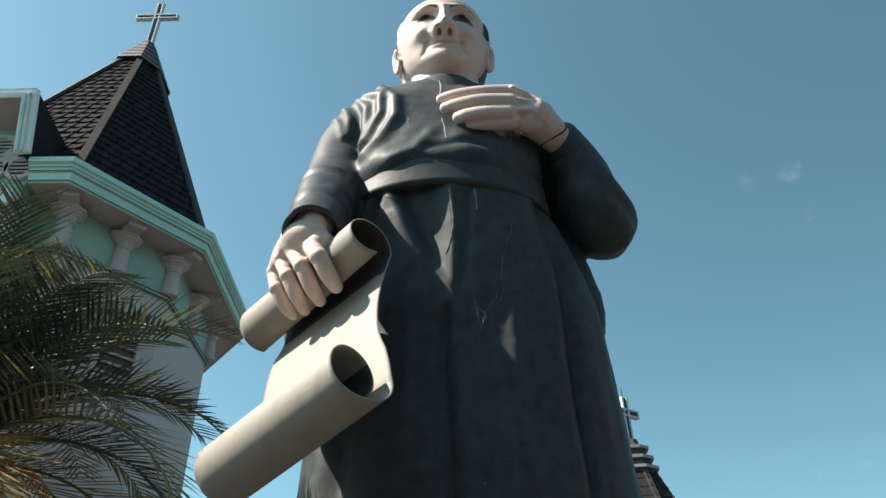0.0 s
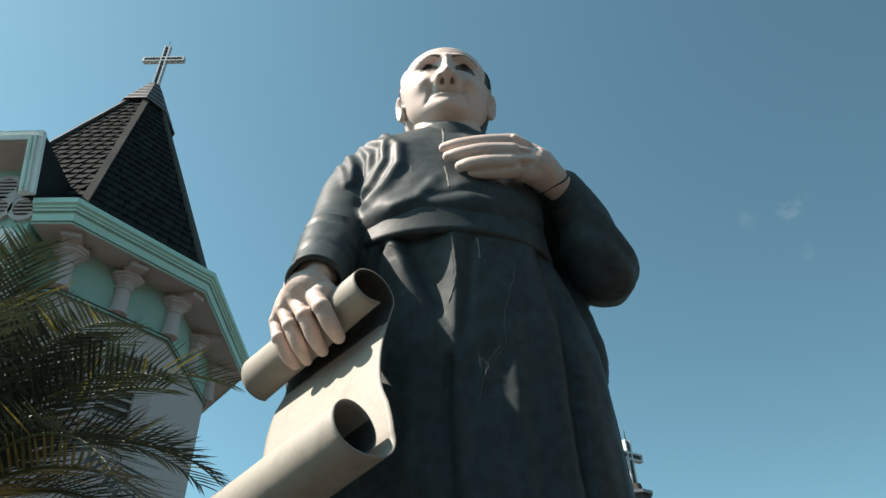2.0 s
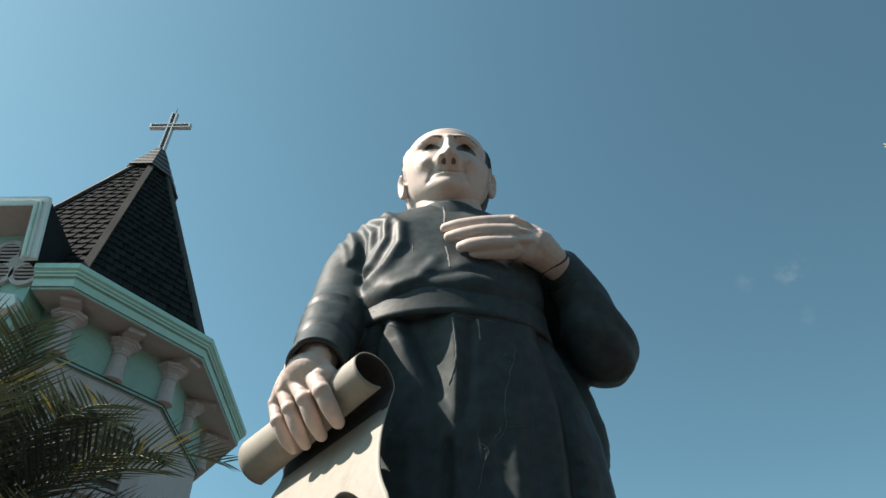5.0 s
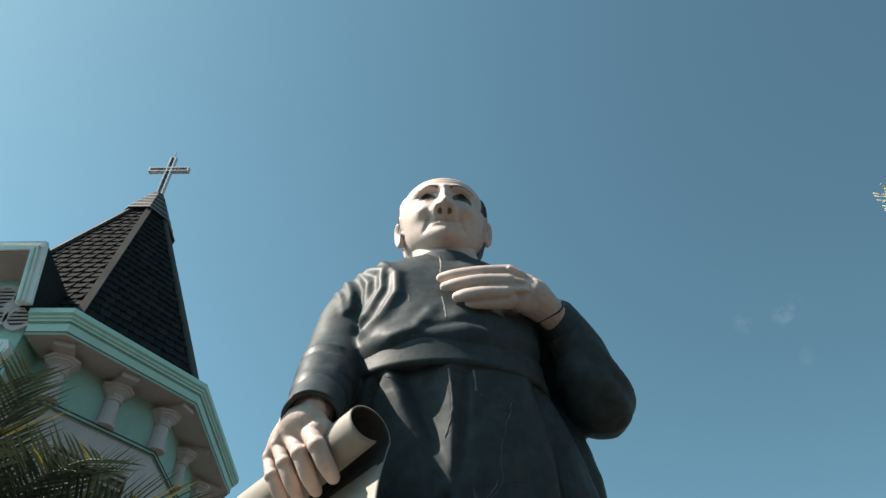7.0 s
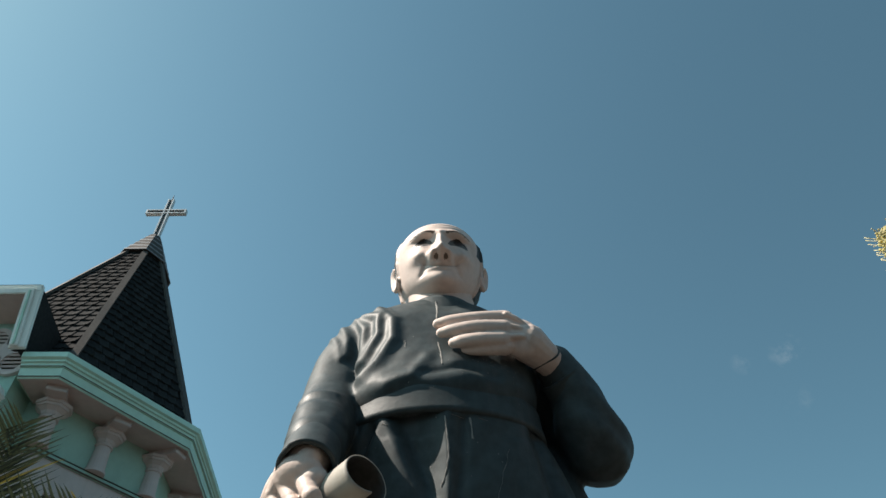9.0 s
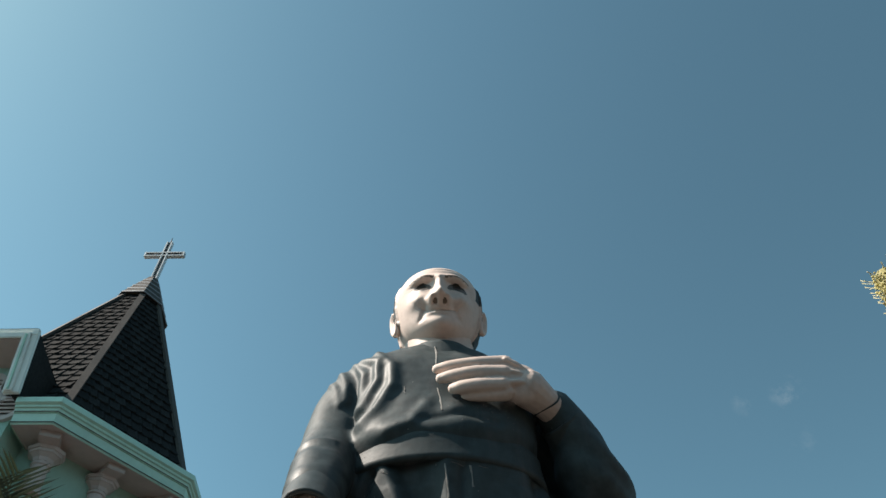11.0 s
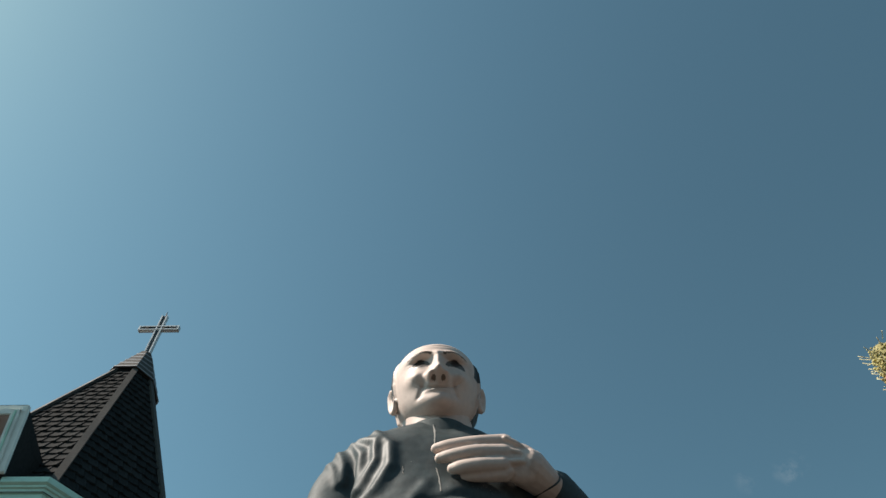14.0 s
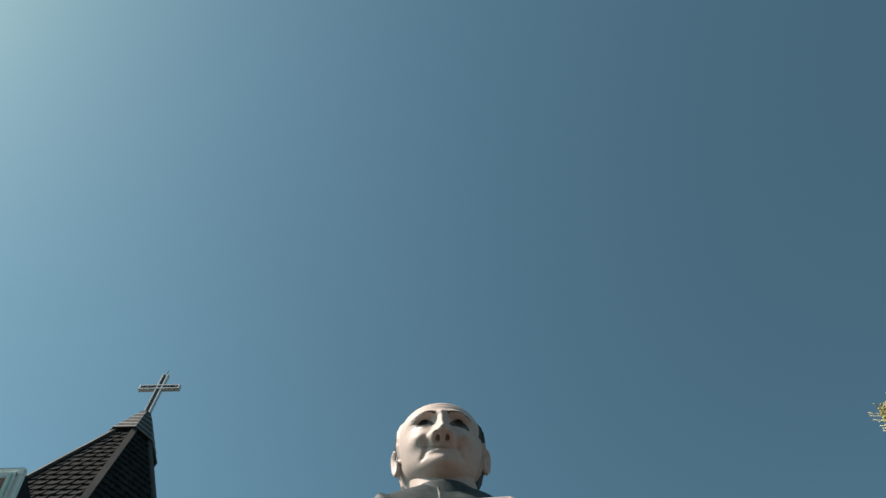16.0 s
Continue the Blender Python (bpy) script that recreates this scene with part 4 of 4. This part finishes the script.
# ---- gable bay beside the tower ----
def bay():
    ob = thing("gable_bay", (-7.2, 7.84, 0), "mint gable bay with leaning white frame and rosette louvre window", "church bay")
    x1, x0 = -5.63, -9.4
    zb, zt = 7.80, 8.72
    yf = 7.06

    def lean(bm):
        for v in bm.verts:
            v.co.y -= 0.30 * (v.co.z - zb)
        return bm
    for lo, hi, name, mat in (((x1 - 0.23, yf, zb), (x1, yf + 0.06, zt), "frame_post", M_WHITE), ((x0, yf - 0.006, zt - 0.10), (x1 - 0.004, yf + 0.06, zt + 0.003), "frame_rail", M_WHITE),
                              ((x1 - 0.205, yf - 0.035, zb + 0.01), (x1 - 0.085, yf, zt - 0.08), "frame_moulding", M_WHITE), ((x0, yf - 0.036, zt - 0.15), (x1 - 0.085, yf - 0.007, zt - 0.07), "frame_moulding", M_WHITE),
                              ((x1 - 0.165, yf - 0.05, zb + 0.02), (x1 - 0.125, yf - 0.034, zt - 0.10), "frame_bead", M_TRIM)):
        q = bmesh.new()
        block(q, lo, hi, 0.008)
        part(name, lean(q), mat, ob)
    q = bmesh.new()
    n = 12
    prof = []
    for i in range(n + 1):                               # vaulted soffit that sinks to the wall
        u = i / n
        prof.append((yf - 0.2 + 0.62 * u, zt - 0.12 + 0.10 * math.sin(u * math.pi * 0.5) - 0.20 * u))
    rows = [[(x, y, z) for y, z in prof] + [(x, y, z + 0.03) for y, z in reversed(prof)] for x in (x0, -8.2, -7, -6.2, x1 - 0.22)]
    loft(q, rows)
    part("soffit", q, M_PINK, ob, "pale pink vaulted soffit")
    q = bmesh.new()
    block(q, (x0, 7.40, 6.62), (x1 - 0.15, 7.5, zt - 0.03))
    block(q, (x1 - 0.31, 7.5, 6.62), (x1 - 0.15, 7.93, zt - 0.30))
    part("wall", q, M_MINT, ob, "mint green rendered wall")
    q = bmesh.new()
    block(q, (x0, 7.41, 0), (x1 - 0.16, 7.93, 6.62))
    part("lower_wall", q, M_PINK, ob, "pale pink rendered wall")
    q = bmesh.new()
    vs = [q.verts.new(c) for c in ((x1 - 0.03, yf + 0.06, zb), (x1 - 0.03, yf - 0.21, zt), (x1 - 0.03, 8.0, zt - 0.27), (x1 - 0.03, 8.0, zb))]
    ws = [q.verts.new((v.co.x - 0.1, v.co.y, v.co.z)) for v in vs]
    q.faces.new(vs)
    q.faces.new(list(reversed(ws)))
    for i in range(4):
        q.faces.new((vs[i], ws[i], ws[(i + 1) % 4], vs[(i + 1) % 4]))
    part("cheek", q, M_TILE, ob, "dark tiled cheek of the bay")
    q = bmesh.new()
    vs = [q.verts.new(c) for c in ((x0, yf - 0.28, zt + 0.004), (x1 - 0.03, yf - 0.28, zt + 0.004), (x1 - 0.03, 8.0, zt - 0.25), (x0, 8.0, zt - 0.25))]
    bmesh.ops.solidify(q, geom=[q.faces.new(vs)], thickness=0.05)
    part("roof", q, M_TILE, ob)
    # rosette of four louvred rings
    yc = 7.40
    cx, cz = -6.10, 7.97
    for k in range(4):
        a = k * math.pi / 2 + math.pi / 4
        px, pz = cx + 0.275 * math.cos(a), cz + 0.275 * math.sin(a)
        q = bmesh.new()
        n, r = 32, 0.185
        rings = []
        for dr, dy in ((0.035, 0.03), (0.035, -0.06), (-0.03, -0.06), (-0.03, 0.03)):
            rings.append([(px + (r + dr) * math.cos(2 * math.pi * i / n), yc + dy, pz + (r + dr) * math.sin(2 * math.pi * i / n)) for i in range(n)])
        rings.append(rings[0])
        loft(q, rings, cap=False)
        rg = part("rosette_ring", q, M_PINK, ob)
        for s in range(-2, 3):
            h = s * 0.066
            half = math.sqrt(max(r * r - h * h, 0.001))
            q = bmesh.new()
            beam(q, (px - half, yc - 0.03, pz + h), (px + half, yc - 0.03, pz + h), 0.05, 0.026, up=(0, -0.6, 1))
            part("louvre", q, M_PINK, rg)
        # dark disc laid on the wall, painting the shade behind the louvres
        q = bmesh.new()
        loft(q, [[(px + r * math.cos(2 * math.pi * i / n), yc + dy, pz + r * math.sin(2 * math.pi * i / n)) for i in range(n)] for dy in (-0.004, -0.008)])
        part("louvre_shade_disc", q, M_JOINT_SHADE, rg)
    q = bmesh.new()
    blob(q, (cx, yc - 0.02, cz), (0.13, 0.05, 0.13))
    part("rosette_boss", q, M_PINK, ob)
    q = bmesh.new()
    pts = [(-0.42, -0.10), (0.30, -0.10), (0.36, 0.0), (0.30, 0.13), (0.0, 0.17), (-0.42, 0.15)]
    loft(q, [[(-6.13 + x, y, 7.20 + z) for x, z in pts] for y in (7.41, 7.28, 7.26)])
    part("keystone", q, M_WHITE, ob, "pale moulded keystone on the wall")


bay()


# ---- lower turret beyond the statue ----
def turret():
    c = Vector((3.22, 12.0))
    ob = thing("church_turret", (c.x, c.y, 0), "small church turret with dark tiled spire and white cross", "turret")
    n = 8

    def ring(r, z):
        return [(c.x + r * math.cos(2 * math.pi * (i + 0.3) / n), c.y + r * math.sin(2 * math.pi * (i + 0.3) / n), z) for i in range(n)]
    q = bmesh.new()
    loft(q, [ring(1.3, 0), ring(1.3, 2.2)])
    part("wall", q, M_PINK, ob)
    q = bmesh.new()
    loft(q, [ring(1.45, 2.15), ring(0.31, 4.50)])
    roof = part("roof", q, M_TILE, ob)
    for i in range(n):
        q = bmesh.new()
        out = (math.cos(2 * math.pi * (i + 0.3) / n), math.sin(2 * math.pi * (i + 0.3) / n), 0)
        beam(q, ring(1.47, 2.15)[i], ring(0.33, 4.50)[i], 0.09, 0.05, up=out)
        part("ridge_cap", q, M_RIDGE, ob)
    for k in range(14):
        z = 2.3 + k * 0.155
        r = 1.45 + (0.31 - 1.45) * (z - 2.15) / 2.35
        q = bmesh.new()
        loft(q, [ring(r + 0.045, z), ring(r + 0.045, z + 0.03), ring(r - 0.03, z + 0.16), ring(r - 0.06, z)], cap=False)
        tagged(part("tile_course", q, M_TILE, roof), kind="stuff")
    q = bmesh.new()
    loft(q, [ring(0.37, 4.46), ring(0.38, 4.50), ring(0.38, 4.56), ring(0.33, 4.58), ring(0.25, 4.84), ring(0.26, 4.86), ring(0.26, 4.92), ring(0.17, 4.94), ring(0.13, 5.08)])
    part("spire_cap", q, M_RIDGE, ob, "stepped grey metal cap")
    for r, z in ((0.40, 4.52), (0.34, 4.70), (0.28, 4.88)):
        q = bmesh.new()
        loft(q, [ring(r - 0.03, z), ring(r + 0.03, z), ring(r + 0.03, z + 0.05), ring(r - 0.03, z + 0.06), ring(r - 0.03, z)], cap=False)
        part("cap_rim", q, M_EDGE, ob, "bare metal edge")
    cross(ob, (c.x, c.y, 5.02), 0.85, 0.30, 0.56, 35)


turret()


# ---- palm ----
def leaflet(bm, p, d, normal, length, width, droop, mat=0):
    """A folded, pointed leaflet from p along d."""
    s = d.cross(normal).normalized()
    prev = None
    for u in (0.0, 0.3, 0.65, 1.0):
        c = p + d * length * u + Vector((0, 0, -droop * length * u * u))
        w = width * (0.55 if u == 0 else 1.0 if u < 0.5 else 0.72 if u < 0.9 else 0.04)
        row = [bm.verts.new(c - s * w / 2 + normal * w * 0.22), bm.verts.new(c), bm.verts.new(c + s * w / 2 + normal * w * 0.22)]
        if prev:
            for i in (0, 1):
                bm.faces.new((prev[i], prev[i + 1], row[i + 1], row[i])).material_index = mat
        prev = row


def frond(rnd, length, rise, arch, pairs=38, leaf=0.40, width=0.0185, twist=0.0):
    """A feather leaf in its own plane: from the origin along +x, arching over."""
    bm = bmesh.new()
    pts = []
    n = 26
    ang = radians(rise)
    p = Vector((0, 0, 0))
    for k in range(n + 1):
        pts.append(p.copy())
        a = ang - radians(arch) * (k / n) ** 1.25
        p = p + Vector((math.cos(a), twist * (k / n) * 0.4, math.sin(a))) * length / n
    rc = [(q.x, q.y, q.z, 0.014 * (1 - 0.85 * k / n)) for k, q in enumerate(pts)]
    tube(bm, rc, sides=6, steps=26, round_ends=False, mat=1)
    for i in range(pairs):
        u = 0.14 + 0.86 * (i + rnd.random() * 0.3) / pairs
        f = min(u * n, n - 0.001)
        k = int(f)
        c = pts[k].lerp(pts[k + 1], f - k)
        t = (pts[k + 1] - pts[k]).normalized()
        up = Vector((-t.z, 0, t.x)).normalized()
        size = leaf * (0.45 + 0.75 * math.sin(math.pi * min(u * 0.9 + 0.12, 1)) ** 0.7)
        for s in (-1, 1):
            sw = 0.45 + 0.75 * u + rnd.uniform(-0.05, 0.05)
            d = (Vector((0, s, 0)) + t * sw + up * rnd.uniform(0.10, 0.28)).normalized()
            leaflet(bm, c, d, up, size * rnd.uniform(0.85, 1.1), width, rnd.uniform(-0.03, 0.06), 0 if rnd.random() > 0.035 else 2)
    return bm


def palm():
    base = Vector((-2.86, 3.75, 0))
    top = thing("palm_tree", base, "feather palm with dense arching green fronds", "palm tree")
    h = 2.62
    q = bmesh.new()
    rings = []
    for k in range(30):
        z = h * k / 29
        r = 0.11 - 0.02 * k / 29 + 0.012 * (k % 2)
        rings.append([(base.x + r * math.cos(2 * math.pi * i / 16), base.y + r * math.sin(2 * math.pi * i / 16), z) for i in range(16)])
    loft(q, rings)
    part("trunk", q, M_TRUNK, top, "brown ringed palm trunk")
    rnd = random.Random(7)
    crown = Vector((base.x, base.y, h - 0.05))
    for i in range(42):
        lvl = i / 41
        az = i * 137.5 + rnd.uniform(-10, 10)
        rise = 84 - 70 * lvl + rnd.uniform(-6, 6)
        if math.cos(radians(az)) > 0.25:                 # the side towards the statue droops
            rise = min(rise, 60 + rnd.uniform(-8, 8))
        bm = frond(rnd, rnd.uniform(1.5, 1.92), rise, 78 + 25 * lvl + rnd.uniform(-8, 8), twist=rnd.uniform(-0.5, 0.5))
        bmesh.ops.transform(bm, matrix=Matrix.Translation(crown) @ pose(0, 0, rnd.uniform(0, 0.1), 0, 0, az), verts=bm.verts)
        dry = lvl > 0.80
        part("frond", bm, [M_DRY if dry else M_LEAF, M_RACHIS, M_DRY], top, "yellowing dry frond" if dry else "")

    for az, rise, arch, long in ((-55, 88, 80, 1.75), (150, 86, 30, 1.65), (-100, 84, 34, 1.8), (25, 84, 62, 1.6), (-60, 82, 66, 1.6), (65, 84, 62, 1.65), (170, 84, 50, 1.6), (-150, 84, 50, 1.6)):       # young upright fronds
        bm = frond(rnd, long, rise, arch, twist=rnd.uniform(-0.3, 0.3))
        bmesh.ops.transform(bm, matrix=Matrix.Translation(crown) @ pose(0, 0, 0.05, 0, 0, az), verts=bm.verts)
        part("frond", bm, [M_LEAF, M_RACHIS, M_DRY], top)
    for k in range(26):                                  # fruit stalks among the leaf bases
        q = bmesh.new()
        a = radians(-140 + 200 * rnd.random())
        d = Vector((math.cos(a), math.sin(a), 0))
        l = rnd.uniform(0.35, 0.75)
        c = crown + Vector((0, 0, -0.1))
        tube(q, [(*c, 0.008), (*(c + d * l * 0.6 + Vector((0, 0, 0.22))), 0.006), (*(c + d * l + Vector((0, 0, rnd.uniform(-0.25, 0.05)))), 0.004)], sides=5, steps=8, round_ends=False)
        part("fruit_stalk", q, M_STALK, top, "orange fruit stalk")


palm()


# ---- flowering stalk ----
def flower_plant():
    base = Vector((3.745, 3.55, 0))
    ob = thing("flowering_shrub", base, "tall stalk with yellow bottlebrush flowers and pinkish buds", "flowering plant")
    rnd = random.Random(3)
    q = bmesh.new()
    tube(q, [(base.x + 0.25, base.y, 0, 0.05), (base.x + 0.22, base.y, 2, 0.04), (base.x + 0.24, base.y, 4.2, 0.03), (base.x + 0.16, base.y, 6.0, 0.02)], sides=10, steps=30)
    part("stem", q, M_STEM, ob)
    for z0, z1, r, dx in ((5.36, 6.05, 0.150, 0.150), (4.86, 5.26, 0.10, 0.22)):
        q = bmesh.new()
        tube(q, [(base.x + dx, base.y, z0 - 0.02, r * 0.30), (base.x + dx, base.y, (z0 + z1) / 2, r * 0.72), (base.x + dx, base.y, z1 - 0.06, r * 0.66)], sides=10, steps=10)
        for k in range(620):
            u = rnd.random()
            a = rnd.uniform(0, 2 * math.pi)
            rr = r * (0.36 + 0.64 * math.sin(math.pi * (0.08 + 0.72 * u))) * rnd.uniform(0.72, 1.0)
            c = Vector((base.x + dx + rr * math.cos(a), base.y + rr * math.sin(a), z0 + (z1 - z0) * u))
            bmesh.ops.create_icosphere(q, subdivisions=1, radius=rnd.uniform(0.009, 0.016), matrix=Matrix.Translation(c))
        for f in q.faces:
            f.material_index = 0 if f.calc_center_median().z > z0 + (z1 - z0) * 0.55 else 1
        part("flower_head", q, [M_FLOWER, M_BUD], ob, "yellow flowers above pinkish buds")
        q = bmesh.new()
        for k in range(60):
            u = rnd.uniform(0.35, 1.0)
            a = rnd.uniform(0, 2 * math.pi)
            c = Vector((base.x + dx + r * 0.8 * math.cos(a), base.y + r * 0.8 * math.sin(a), z0 + (z1 - z0) * u))
            d = Vector((math.cos(a), math.sin(a), rnd.uniform(0.1, 0.9))).normalized()
            tube(q, [(*c, 0.003), (*(c + d * 0.05), 0.003), (*(c + d * 0.085 + Vector((0, 0, 0.01))), 0.005)], sides=4, steps=4, round_ends=False)
        tagged(part("stamen_tuft", q, M_STAMEN, ob), kind="stuff")


flower_plant()
